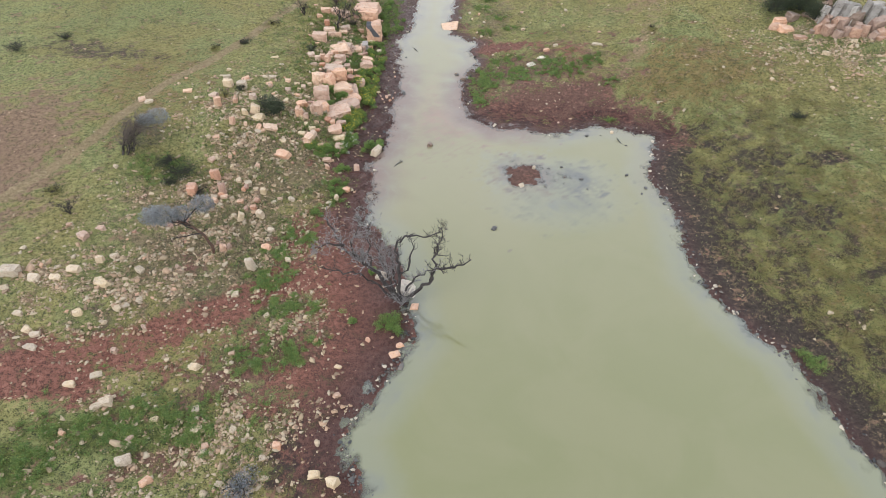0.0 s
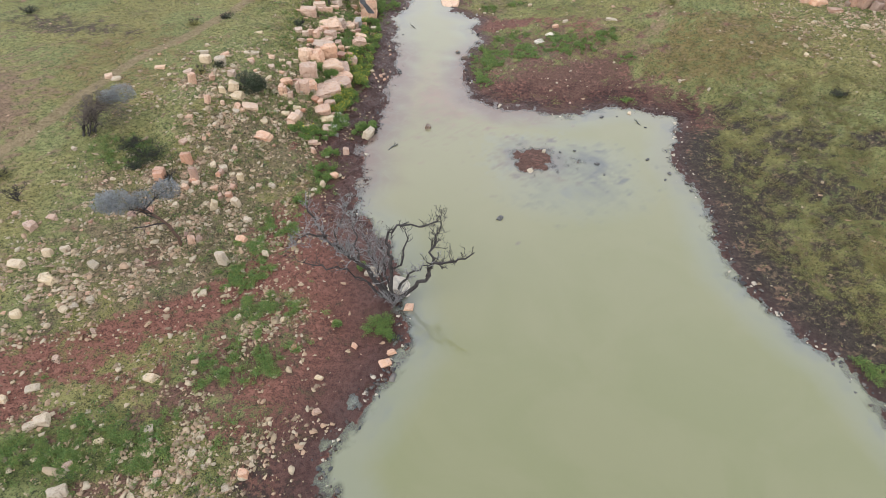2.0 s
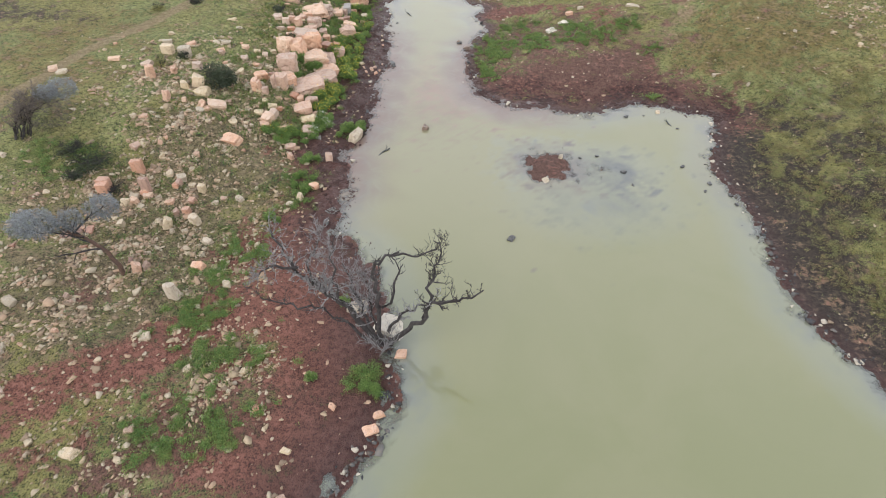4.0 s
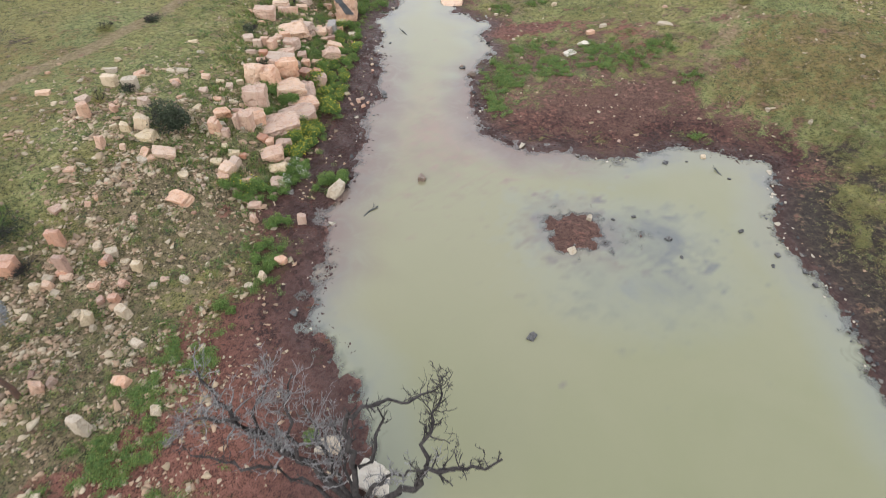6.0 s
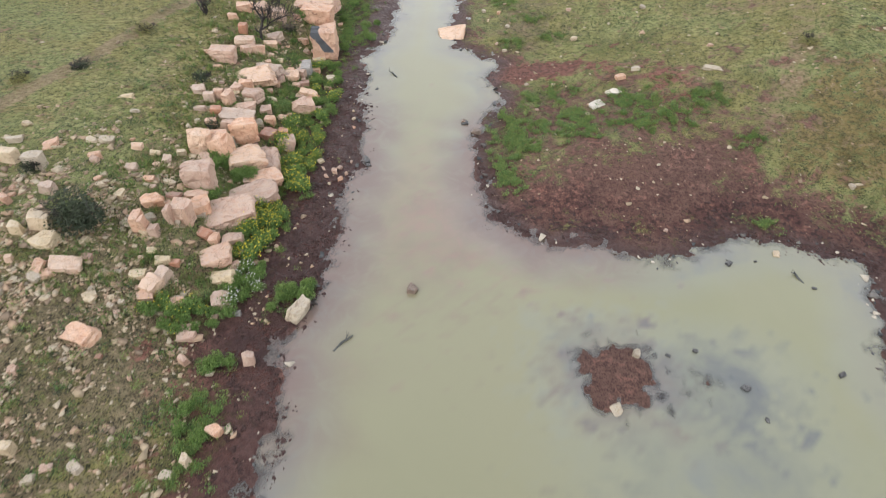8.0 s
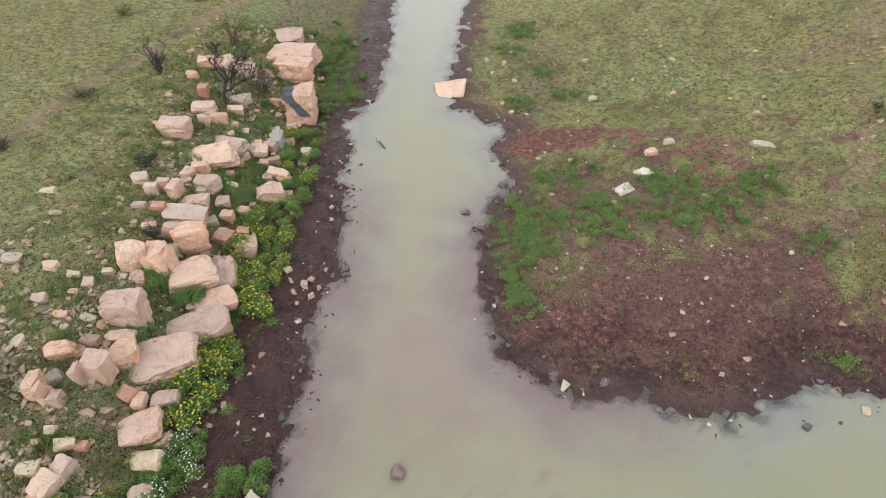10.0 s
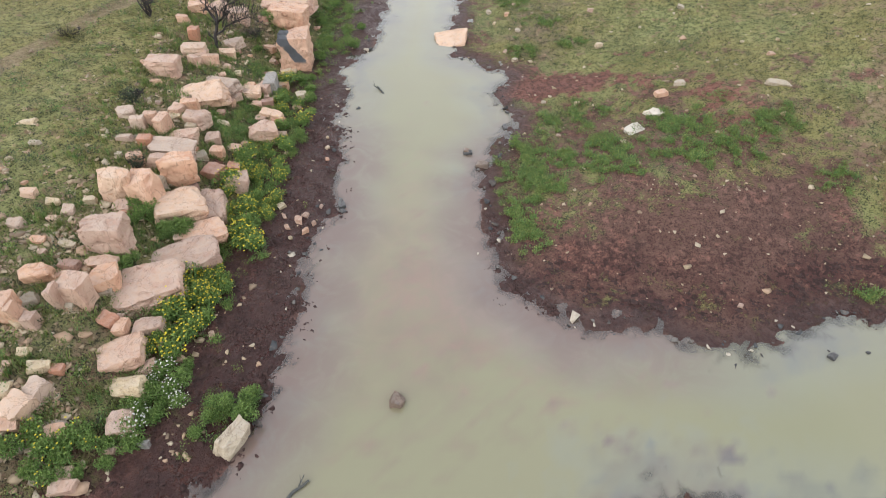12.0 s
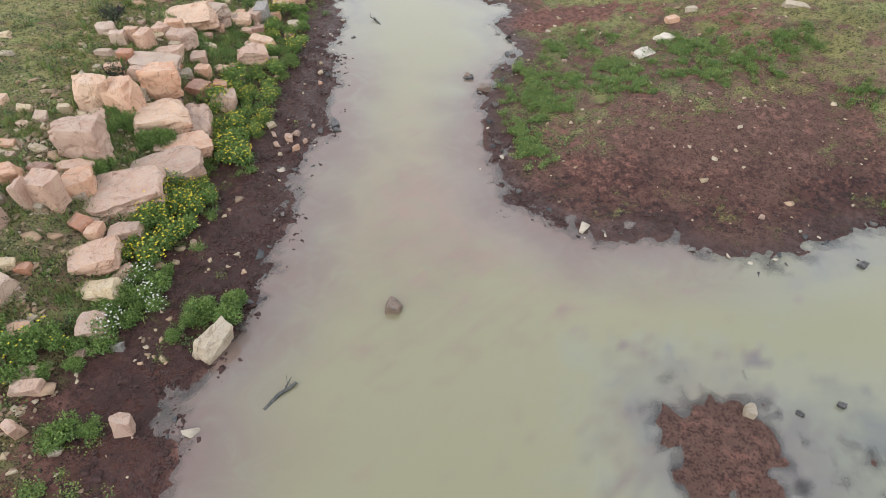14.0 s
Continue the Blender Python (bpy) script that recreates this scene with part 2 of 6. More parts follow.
def gravel_material(name, tones):
    """Loose stones, each one in a tone of its own."""
    m, nt, bsdf = material(name)
    isle = nt.nodes.new("ShaderNodeNewGeometry").outputs["Random Per Island"]
    ramp_node = nt.nodes.new("ShaderNodeValToRGB")
    ramp_node.color_ramp.interpolation = "CONSTANT"
    while len(ramp_node.color_ramp.elements) < len(tones):
        ramp_node.color_ramp.elements.new(0.5)
    for k, tone in enumerate(tones):
        ramp_node.color_ramp.elements[k].position = k / len(tones)
        ramp_node.color_ramp.elements[k].color = (*tone, 1)
    nt.links.new(isle, ramp_node.inputs[0])
    co = nt.nodes.new("ShaderNodeTexCoord").outputs["Object"]
    spot = noise_node(nt, 9.0, 4, 0.65, co)
    col = mixed(nt, mapped(nt, spot, 0.5, 0.75, 0.0, 0.5), ramp_node.outputs[0], (0.24, 0.17, 0.12))
    nt.links.new(col, bsdf.inputs["Base Color"])
    bsdf.inputs["Roughness"].default_value = 0.9
    bumped(nt, bsdf, spot, 0.4, 0.02)
    return m


def bark_material(name, a, b):
    m, nt, bsdf = material(name)
    co = nt.nodes.new("ShaderNodeTexCoord").outputs["Object"]
    v = noise_node(nt, 7.0, 5, 0.65, co)
    nt.links.new(mixed(nt, mapped(nt, v, 0.35, 0.65), a, b), bsdf.inputs["Base Color"])
    bsdf.inputs["Roughness"].default_value = 0.85
    bumped(nt, bsdf, noise_node(nt, 30, 3, 0.6, co), 0.5, 0.02)
    return m


GROUND = ground_material()
WATER = water_material()
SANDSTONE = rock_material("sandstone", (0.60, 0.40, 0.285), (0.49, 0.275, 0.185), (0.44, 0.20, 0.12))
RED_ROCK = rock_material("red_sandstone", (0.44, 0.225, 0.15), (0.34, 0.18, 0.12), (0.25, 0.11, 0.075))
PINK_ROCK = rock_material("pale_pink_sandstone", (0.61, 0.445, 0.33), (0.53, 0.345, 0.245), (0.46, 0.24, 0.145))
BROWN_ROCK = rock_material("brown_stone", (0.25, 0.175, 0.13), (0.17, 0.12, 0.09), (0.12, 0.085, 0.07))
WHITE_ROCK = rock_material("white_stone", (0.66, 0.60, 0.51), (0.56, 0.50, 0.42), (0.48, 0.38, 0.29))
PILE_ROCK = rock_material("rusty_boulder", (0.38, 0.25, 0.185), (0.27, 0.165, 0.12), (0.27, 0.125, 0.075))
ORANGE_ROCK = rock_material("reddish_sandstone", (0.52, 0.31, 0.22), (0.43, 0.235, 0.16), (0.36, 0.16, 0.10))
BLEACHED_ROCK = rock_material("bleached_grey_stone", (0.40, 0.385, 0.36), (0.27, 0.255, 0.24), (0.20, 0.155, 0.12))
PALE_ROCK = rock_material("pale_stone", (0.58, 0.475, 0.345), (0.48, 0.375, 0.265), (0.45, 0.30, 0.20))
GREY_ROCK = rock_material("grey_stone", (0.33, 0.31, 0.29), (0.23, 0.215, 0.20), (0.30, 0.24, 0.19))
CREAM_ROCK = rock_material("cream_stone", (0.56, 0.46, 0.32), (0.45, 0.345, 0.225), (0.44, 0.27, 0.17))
WET_STONE = rock_material("wet_dark_stone", (0.10, 0.10, 0.10), (0.06, 0.06, 0.065), (0.05, 0.045, 0.045))
MUD_CLOD = bark_material("wet_mud_clod", (0.036, 0.016, 0.014), (0.062, 0.030, 0.026))
STREAKED_ROCK = rock_material("seep_streaked_sandstone", (0.60, 0.385, 0.27), (0.55, 0.325, 0.215), (0.48, 0.24, 0.15))


def add_streak(m):
    """A black seep that runs crookedly down the face of the block."""
    nt = m.node_tree
    bsdf = [n for n in nt.nodes if n.type == "BSDF_PRINCIPLED"][0]
    was = bsdf.inputs["Base Color"].links[0].from_socket
    co = nt.nodes.new("ShaderNodeTexCoord").outputs["Object"]
    axis = nt.nodes.new("ShaderNodeSeparateXYZ")
    nt.links.new(co, axis.inputs[0])
    mid_line = sums(nt, "ADD", axis.outputs[0], sums(nt, "ADD", sums(nt, "MULTIPLY", axis.outputs[2], 0.7), -0.62))
    away = sums(nt, "ABSOLUTE", sums(nt, "ADD", mid_line, sums(nt, "MULTIPLY", sums(nt, "SUBTRACT", noise_node(nt, 2.5, 3, 0.6, co), 0.5), 0.5)), 0)
    fac = sums(nt, "MULTIPLY", mapped(nt, away, 0.27, 0.19), mapped(nt, axis.outputs[2], 0.45, 0.6))
    nt.links.new(mixed(nt, fac, was, (0.085, 0.09, 0.10)), bsdf.inputs["Base Color"])


add_streak(STREAKED_ROCK)
DEAD_BARK = bark_material("dead_bark", (0.024, 0.020, 0.020), (0.056, 0.048, 0.047))
GREY_TWIG = bark_material("grey_twig", (0.12, 0.115, 0.118), (0.30, 0.29, 0.29))
BROWN_BARK = bark_material("brown_bark", (0.12, 0.065, 0.045), (0.07, 0.045, 0.035))
BROWN_TWIG = bark_material("brown_twig", (0.095, 0.075, 0.066), (0.17, 0.14, 0.12))
DRIFTWOOD = bark_material("wet_driftwood", (0.05, 0.055, 0.055), (0.10, 0.10, 0.09))
GRAVEL = gravel_material("cream_and_pink_gravel", [(0.42, 0.33, 0.225), (0.48, 0.395, 0.285), (0.40, 0.28, 0.19), (0.34, 0.265, 0.175), (0.42, 0.29, 0.20), (0.23, 0.17, 0.12), (0.44, 0.375, 0.28), (0.28, 0.205, 0.14)])
WET_GRAVEL = gravel_material("dark_wet_gravel", [(0.06, 0.065, 0.07), (0.10, 0.10, 0.10), (0.16, 0.15, 0.14), (0.045, 0.045, 0.05), (0.45, 0.40, 0.33), (0.08, 0.07, 0.065)])
TURF_BLADE = plant_material("turf_blade", (0.275, 0.262, 0.115), (0.175, 0.190, 0.075))
DRY_BLADE = plant_material("dry_blade", (0.27, 0.20, 0.085), (0.165, 0.135, 0.058))
GREEN_BLADE = plant_material("green_blade", (0.135, 0.205, 0.045), (0.250, 0.302, 0.085))
FORB_LEAF = plant_material("olive_forb_leaf", (0.33, 0.30, 0.11), (0.12, 0.14, 0.05))
LEAF = plant_material("fresh_leaf", (0.080, 0.165, 0.042), (0.168, 0.272, 0.072))
HERB_LEAF = plant_material("bright_herb_leaf", (0.100, 0.188, 0.046), (0.225, 0.325, 0.085))
DARK_LEAF = plant_material("dark_leaf", (0.036, 0.052, 0.029), (0.075, 0.095, 0.052))
GREY_LEAF = plant_material("grey_leaf", (0.15, 0.165, 0.18), (0.29, 0.31, 0.33), 0.1)
PETAL = plant_material("yellow_petal", (0.68, 0.55, 0.03), (0.75, 0.62, 0.06), 0.2)
WHITE_PETAL = plant_material("white_petal", (0.68, 0.68, 0.62), (0.75, 0.74, 0.70), 0.2)

# ---- the lie of the land ----

WEST = [(-3.0, -14), (-3.0, 4), (-3.1, 10.3), (-4.4, 13.1), (-3.6, 14.1), (-2.3, 16.7), (-1.45, 18.4), (-1.9, 20.3), (-2.4, 23.2),
        (-2.9, 24.9), (-3.8, 26.1), (-4.9, 27.2), (-5.1, 28.0), (-4.8, 30.2), (-5.1, 32.2), (-5.4, 33.3), (-4.7, 34.9), (-4.4, 36.5),
        (-4.3, 38.2), (-4.4, 40.3), (-4.2, 41.6), (-3.9, 42.6), (-4.1, 45.2), (-4.1, 47.5), (-4.6, 48.3), (-4.3, 50.8), (-5.0, 52.6),
        (-3.8, 54.9), (-3.4, 59.3), (-3.6, 65.0), (-3.3, 72.0), (-2.0, 95.0)]
EAST = [(2.6, 95.0), (0.8, 65.3), (0.1, 57.3), (0.2, 54.2), (2.7, 52.4), (1.8, 50.7), (2.6, 49.1), (2.1, 47.4), (1.2, 45.8), (1.15, 43.3),
        (1.35, 40.9), (1.7, 39.6), (2.8, 38.7), (3.8, 38.0), (4.8, 38.2), (5.7, 38.3), (6.4, 37.7), (7.6, 37.3), (9.0, 37.8),
        (10.3, 38.4), (11.6, 38.7), (13.0, 38.3), (15.3, 37.4), (14.6, 35.0), (13.7, 32.7), (14.1, 30.2), (14.4, 28.8), (14.2, 25.5),
        (14.2, 23.2), (15.2, 20.7), (16.1, 19.1), (17.3, 17.7), (17.8, 15.5), (18.2, 13.4), (18.8, 11.3), (20.0, 6.0), (21.0, -14.0)]


def line_distance(x, y, pts):
    """Distance from points to a polyline."""
    best = np.full(x.shape, 1e9)
    for (ax, ay), (bx, by) in zip(pts, pts[1:]):
        ux, uy = bx - ax, by - ay
        s = np.clip(((x - ax) * ux + (y - ay) * uy) / (ux * ux + uy * uy), 0, 1)
        best = np.minimum(best, np.hypot(x - ax - s * ux, y - ay - s * uy))
    return best


def inside(x, y, pts):
    odd = np.zeros(x.shape, bool)
    for (ax, ay), (bx, by) in zip(pts, pts[1:] + pts[:1]):
        if ay != by:
            odd ^= ((ay > y) != (by > y)) & (x < (bx - ax) * (y - ay) / (by - ay) + ax)
    return odd


def ramp(v, a, b):
    s = np.clip((v - a) / (b - a), 0, 1)
    return s * s * (3 - 2 * s)


def waves(x, y, scale, seed):
    """Smooth uneven field of about -1..1."""
    rng = np.random.RandomState(seed)
    total = np.zeros(x.shape)
    for k in range(7):
        a, p, f = rng.uniform(0, 6.283), rng.uniform(0, 6.283), rng.uniform(0.6, 1.9) / scale
        b, q = rng.uniform(0, 6.283), rng.uniform(0, 6.283)
        total += np.sin((x * np.cos(a) + y * np.sin(a)) * f * 6.283 + p + 1.3 * np.sin((x * np.cos(b) + y * np.sin(b)) * f * 3.7 + q))
    return total / 3.6


def shore(x, y):
    """Signed distance from the water's edge (positive on land) and which bank is nearer (True: west)."""
    dw, de = line_distance(x, y, WEST), line_distance(x, y, EAST)
    d = np.minimum(dw, de)
    return np.where(inside(x, y, WEST + EAST), -d, d), dw < de


def height(x, y):
    d, west = shore(x, y)
    north = ramp(y, 27, 36)
    up_w_n = 0.05 * np.minimum(d, 2.5) + 1.15 * ramp(d, 2.2, 5.6) + 0.85 * ramp(d, 4.5, 10) + 0.02 * np.clip(d - 9, 0, 60)
    up_w_s = 0.03 * np.minimum(d, 6) + 1.5 * ramp(d, 5.5, 17) + 0.02 * np.clip(d - 16, 0, 60)
    up_w = up_w_s + (up_w_n - up_w_s) * north
    up_e = 0.05 * np.minimum(d, 2.0) + 0.19 * np.clip(d - 1.5, 0, 9) + 0.10 * np.clip(d - 10.5, 0, 15) + 0.02 * np.clip(d - 25, 0, 60)
    up_e = up_e * (0.7 + 0.3 * ramp(x, 3, 14) + 0.45 * ramp(x, 14, 20))
    land = np.where(west, up_w, up_e)
    bed = -0.10 * np.minimum(-d, 1.0) - 0.3 * np.clip(-d - 1.0, 0, 3)
    z = np.where(d > 0, land, bed)
    flat = ramp(d, 0.0, 3.0)
    z = z + 0.02 * waves(x, y, 1.7, 3) + 0.013 * waves(x, y, 0.65, 9) + flat * (0.05 * waves(x, y, 6, 5) + 0.02 * waves(x, y, 0.9, 8))
    r = (np.abs((x - 5.25) / 1.12) ** 3 + np.abs((y - 32.4) / 1.12) ** 3) ** (1 / 3)
    r = r * (1 + 0.20 * waves(x, y, 1.5, 4) + 0.13 * waves(x, y, 0.55, 12))
    z = np.where(d < 0, np.maximum(z, 0.045 - 0.055 * r * r + 0.025 * waves(x, y, 1.1, 4) + 0.012 * waves(x, y, 0.4, 5)), z)
    r = np.hypot((x - 7.9) / 1.8, (y - 32.2) / 1.25)
    z = np.where(d < 0, np.maximum(z, -0.028 - 0.07 * r * r + 0.03 * waves(x, y, 0.8, 6)), z)
    r = np.hypot((x - 7.3) / 2.6, (y - 29.9) / 1.8)
    z = np.where(d < 0, np.maximum(z, -0.065 - 0.09 * r * r + 0.03 * waves(x, y, 0.9, 7)), z)
    return z


LAST = [None, None, None]


def ragged(x, y):
    """Uneven factor that frays the edge of a patch; kept for the places asked for last."""
    if LAST[0] is not x or LAST[1] is not y:
        LAST[:] = x, y, 1 + 0.28 * waves(x, y, 1.9, 71) + 0.24 * waves(x, y, 0.8, 72) + 0.16 * waves(x, y, 0.45, 76)
    return LAST[2]


def blob(x, y, cx, cy, rx, ry, turn=0.0):
    """1 inside an ellipse, fading to 0 outside it."""
    c, s = math.cos(radians(turn)), math.sin(radians(turn))
    u, v = (x - cx) * c + (y - cy) * s, (y - cy) * c - (x - cx) * s
    r = np.hypot(u / rx, v / ry) * ragged(x, y)
    return 1 - ramp(r, 0.35, 1.5)


def strip(x, y, pts, half):
    return 1 - ramp(line_distance(x, y, pts), half * 0.4, half * 1.6)


FLATS = [(1.0, 38.5), (1.2, 43.0), (3.6, 42.4), (5.6, 43.9), (9.0, 44.2), (12.0, 45.2), (13.6, 45.4), (13.8, 44.0),
         (13.0, 42.4), (16.8, 39.6), (17.2, 36.0), (15.0, 37.0), (11.0, 38.4)]
CATTLE_PATH = [(-4.5, 22.5), (-8.6, 22.2), (-11.4, 19.5), (-14.5, 17.3), (-18.0, 15.0), (-23.0, 13.2), (-33.0, 10.0)]
TRAIL = [(-26.5, 26.0), (-23.4, 32.0), (-21.0, 39.6), (-19.2, 42.8), (-17.2, 47.2), (-16.0, 51.0), (-14.9, 53.9), (-12.5, 60.0), (-9.0, 70.0)]
TRACK = [(13.5, 44.5), (16.6, 48.4), (18.6, 54.0), (23.0, 62.0), (30.0, 74.0)]


def zones(x, y):
    """What covers the ground: a dict of fields of 0..1."""
    d, west = shore(x, y)
    wide = 2.0 + 3.2 * ramp(y, 13.5, 17) * (1 - ramp(y, 25, 30)) + 1.0 * ramp(y, 30, 33) * (1 - ramp(y, 46, 50))
    mud_w = np.clip(0.5 + (wide - d) / 3.2, 0, 1)
    wide_e = np.where(y > 43, 1.2, 2.0 - 0.7 * (1 - ramp(y, 14, 24)))
    mud_e = np.clip(0.5 + (wide_e - d) / 3.2, 0, 1) * (1 - 0.9 * (1 - ramp(y, 34, 38)) * ramp(d, 0.0, 0.6))
    flats = np.clip(0.5 + np.where(inside(x, y, FLATS), 1.0, -1.0) * line_distance(x, y, FLATS + FLATS[:1]) / 3.6, 0, 1)
    flats = np.where(d < 1.5, np.maximum(flats, np.where(inside(x, y, FLATS), 0.85, 0)), flats)
    mud = np.where(west, mud_w, np.maximum(mud_e, flats))
    mud = np.maximum(mud, strip(x, y, CATTLE_PATH, 1.15) * (1 - 0.25 * ramp(-x, 8, 14)))
    mud = np.maximum(mud, 0.95 * blob(x, y, -18.5, 15.2, 4.2, 1.7, -12))
    mud = np.maximum(mud, 0.7 * blob(x, y, -12.0, 11.4, 3.0, 0.7, 20))
    mud = np.maximum(mud, 0.72 * blob(x, y, -8.0, 16.6, 4.8, 3.0, 10))
    mud = np.maximum(mud, 1.25 * blob(x, y, 4.3, 51.3, 3.2, 1.1, 6))
    mud = np.maximum(mud, 0.6 * blob(x, y, 10.4, 48.2, 0.8, 1.5, -20))
    mud = np.maximum(mud, 0.55 * blob(x, y, -13.6, 23.0, 1.6, 0.9))
    mud = np.maximum(mud, (0.66 + 0.25 * waves(x, y, 2.4, 73)) * blob(x, y, 6.5, 46.0, 7.5, 5.0, 12))
    bar = blob(x, y, 5.3, 32.4, 1.7, 1.7)
    mud = np.maximum(mud, bar)
    red = 0.75 * blob(x, y, -6.4, 24.0, 2.4, 4.0) + blob(x, y, 4.4, 51.3, 3.4, 1.3) + 0.2 * blob(x, y, 3.8, 41.3, 3.0, 1.8, 25) + 0.7 * blob(x, y, 10.4, 48.2, 1.2, 2.0)
    red = red + 0.85 * np.where(west, 1.0, 0.0) * (1 - ramp(d, 1.5, 7)) * (1 - 0.85 * ramp(y, 30, 35)) + 0.8 * strip(x, y, CATTLE_PATH, 2.2) + 0.12 * blob(x, y, 5.3, 32.4, 1.8, 1.8)
    green = np.zeros(x.shape)
    for cx, cy, rx, ry, turn, much in ((-13.2, 12.9, 4.2, 1.3, 12, 0.95), (-8.5, 17.2, 1.8, 1.1, 20, 1.2), (-8.0, 20.0, 1.6, 0.9, 10, 1.2), (-9.6, 22.8, 1.1, 1.8, 0, 1.2),
                                       (-8.8, 25.4, 1.1, 1.5, 0, 1.1), (-2.7, 19.2, 0.7, 0.8, 0, 1), (2.9, 46.2, 1.2, 1.7, 0, 1), (2.7, 42.9, 0.9, 1.5, 0, 1), (4.2, 45.7, 0.8, 0.9, 0, 0.95), (5.7, 45.4, 1.0, 0.8, 0, 1), (8.0, 46.7, 1.3, 0.8, 10, 1), (8.6, 45.4, 0.9, 0.6, 0, 0.95), (-5.3, 35.2, 0.8, 0.8, 0, 1.1), (-8.2, 46.8, 1.0, 1.6, 0, 1.1), (-7.9, 49.2, 0.7, 1.2, 0, 0.9), (-8.9, 51.5, 1.6, 0.7, 0, 0.9), (-7.6, 41.2, 1.0, 1.0, 0, 0.9)):
        green = np.maximum(green, much * blob(x, y, cx, cy, rx, ry, turn))
    for cx, cy, rx, ry, turn, much in ((6.3, 45.7, 2.0, 1.3, 10, 1.0), (9.8, 45.6, 1.5, 0.9, 0, 0.95), (8.6, 47.4, 2.2, 1.2, 15, 0.9), (5.0, 48.6, 1.6, 1.0, 0, 0.85), (11.6, 46.8, 1.6, 0.8, 20, 0.85), (3.3, 44.3, 0.9, 0.7, 0, 0.9), (3.4, 54.6, 0.9, 0.8, 0, 0.8), (4.7, 57.4, 1.1, 1.2, 0, 0.72), (3.3, 59.8, 0.8, 1.3, 0, 0.75), (5.8, 54.9, 0.9, 0.6, 0, 0.7), (4.2, 62.5, 1.0, 1.5, 0, 0.7), (13.0, 43.9, 0.9, 0.7, 0, 0.9),
                                       (12.2, 39.7, 0.9, 0.5, 0, 0.9), (18.2, 17.6, 1.3, 0.8, -40, 0.6), (-5.9, 57.5, 1.1, 5.0, 4, 1), (-31.0, 52.0, 14.0, 10.0, 0, 0.36)):
        green = np.maximum(green, much * blob(x, y, cx, cy, rx, ry, turn))
    for cx, cy, rx, ry, turn, much in ((-17.0, 10.8, 2.0, 1.2, 0, 0.8), (-7.5, 37.5, 0.9, 4.0, 0, 0.65), (-6.4, 46.0, 0.8, 7.0, 0, 0.9), (-7.2, 30.2, 0.9, 2.2, 0, 0.8),
                                       (-17.2, 21.5, 2.5, 2.2, 0, 0.42), (-18.3, 30.2, 3.0, 1.8, 0, 0.6), (-5.4, 34.9, 0.6, 0.5, 0, 1), (-7.0, 32.5, 0.6, 0.4, 0, 1), (9.0, 52.0, 4.0, 2.5, 0, 0.42), (31.0, 45.0, 4.0, 2.5, 0, 0.55)):
        green = np.maximum(green, much * blob(x, y, cx, cy, rx, ry, turn))
    green = np.maximum(green, 0.56 * blob(x, y, 7.0, 47.5, 6.5, 4.5, 15) * (0.75 + 0.25 * waves(x, y, 2.0, 74)))
    dry = 0.75 * blob(x, y, 19.5, 44.5, 7.0, 4.5, 0) + 0.5 * blob(x, y, 24.0, 22.0, 6.0, 9.0) + 0.25 * blob(x, y, 20.0, 58.0, 12.0, 6.0) + 0.5 * blob(x, y, -22.0, 40.0, 6.0, 8.0)
    dry = np.maximum(dry, 0.2 * blob(x, y, -11.5, 44.0, 2.5, 6.0))
    dry = np.maximum(dry, 0.95 * strip(x, y, TRAIL, 0.35))
    dark = np.zeros(x.shape)
    for cx, cy, rx, ry, turn in ((18.7, 35.7, 1.3, 0.6, 10), (20.8, 32.4, 1.6, 1.1, 0), (17.6, 31.4, 0.8, 1.4, 0), (19.2, 28.9, 2.2, 1.3, 10), (17.6, 37.4, 1.0, 0.7, 0),
                                 (21.4, 26.6, 1.5, 1.2, 0), (24.0, 31.5, 1.2, 0.8, 0), (16.2, 34.3, 1.0, 2.5, 0), (16.4, 26.0, 0.9, 4.5, 0)):
        dark = np.maximum(dark, 1.2 * blob(x, y, cx, cy, rx, ry, turn))
    for cx, cy, rx, ry, much in ((-5.2, 12.2, 2.2, 2.2, 0.95), (-11.3, 20.6, 3.6, 3.0, 0.62), (-9.0, 14.6, 4.0, 1.8, 0.5), (-15.5, 18.2, 4.0, 2.0, 0.45), (-8.8, 25.5, 1.6, 2.5, 0.5)):
        dark = np.maximum(dark, much * blob(x, y, cx, cy, rx, ry))
    dark = np.maximum(dark, 0.55 * blob(x, y, -28.0, 44.5, 6.0, 1.8, -8))
    belt = np.where(west, 0, 1) * ramp(d, 1.0, 2.5) * (1 - ramp(d, 6, 11)) * (1 - ramp(y, 36, 42))
    edge = np.where(west, 0, 1) * (1 - ramp(y, 36, 40)) * (1 - ramp(d, 1.6, 3.4))
    dark = np.maximum(dark, 1.1 * edge)
    dark = np.maximum(dark, belt * (0.44 + 0.42 * waves(x, y, 2.6, 77)))
    pink = np.maximum(0.95 * blob(x, y, -28.0, 31.0, 4.0, 7.5, 12), 0.5 * strip(x, y, TRACK, 0.7))
    pink = np.maximum(pink, 0.55 * blob(x, y, 17.5, 55.0, 3.0, 1.5))
    trail = np.maximum(1.35 * strip(x, y, TRAIL, 0.36), 0.4 * strip(x, y, TRACK, 0.5))
    soil = np.maximum(0.85 * blob(x, y, -12.0, 22.5, 7.0, 4.5, -15), 0.85 * blob(x, y, -11.2, 32.5, 3.8, 6.5))
    soil = np.maximum(soil, 0.75 * blob(x, y, -13.5, 26.5, 5.5, 5.0))
    soil = np.maximum(soil, (0.62 + 0.25 * waves(x, y, 1.8, 79)) * blob(x, y, 7.2, 46.0, 8.0, 4.2, 12))
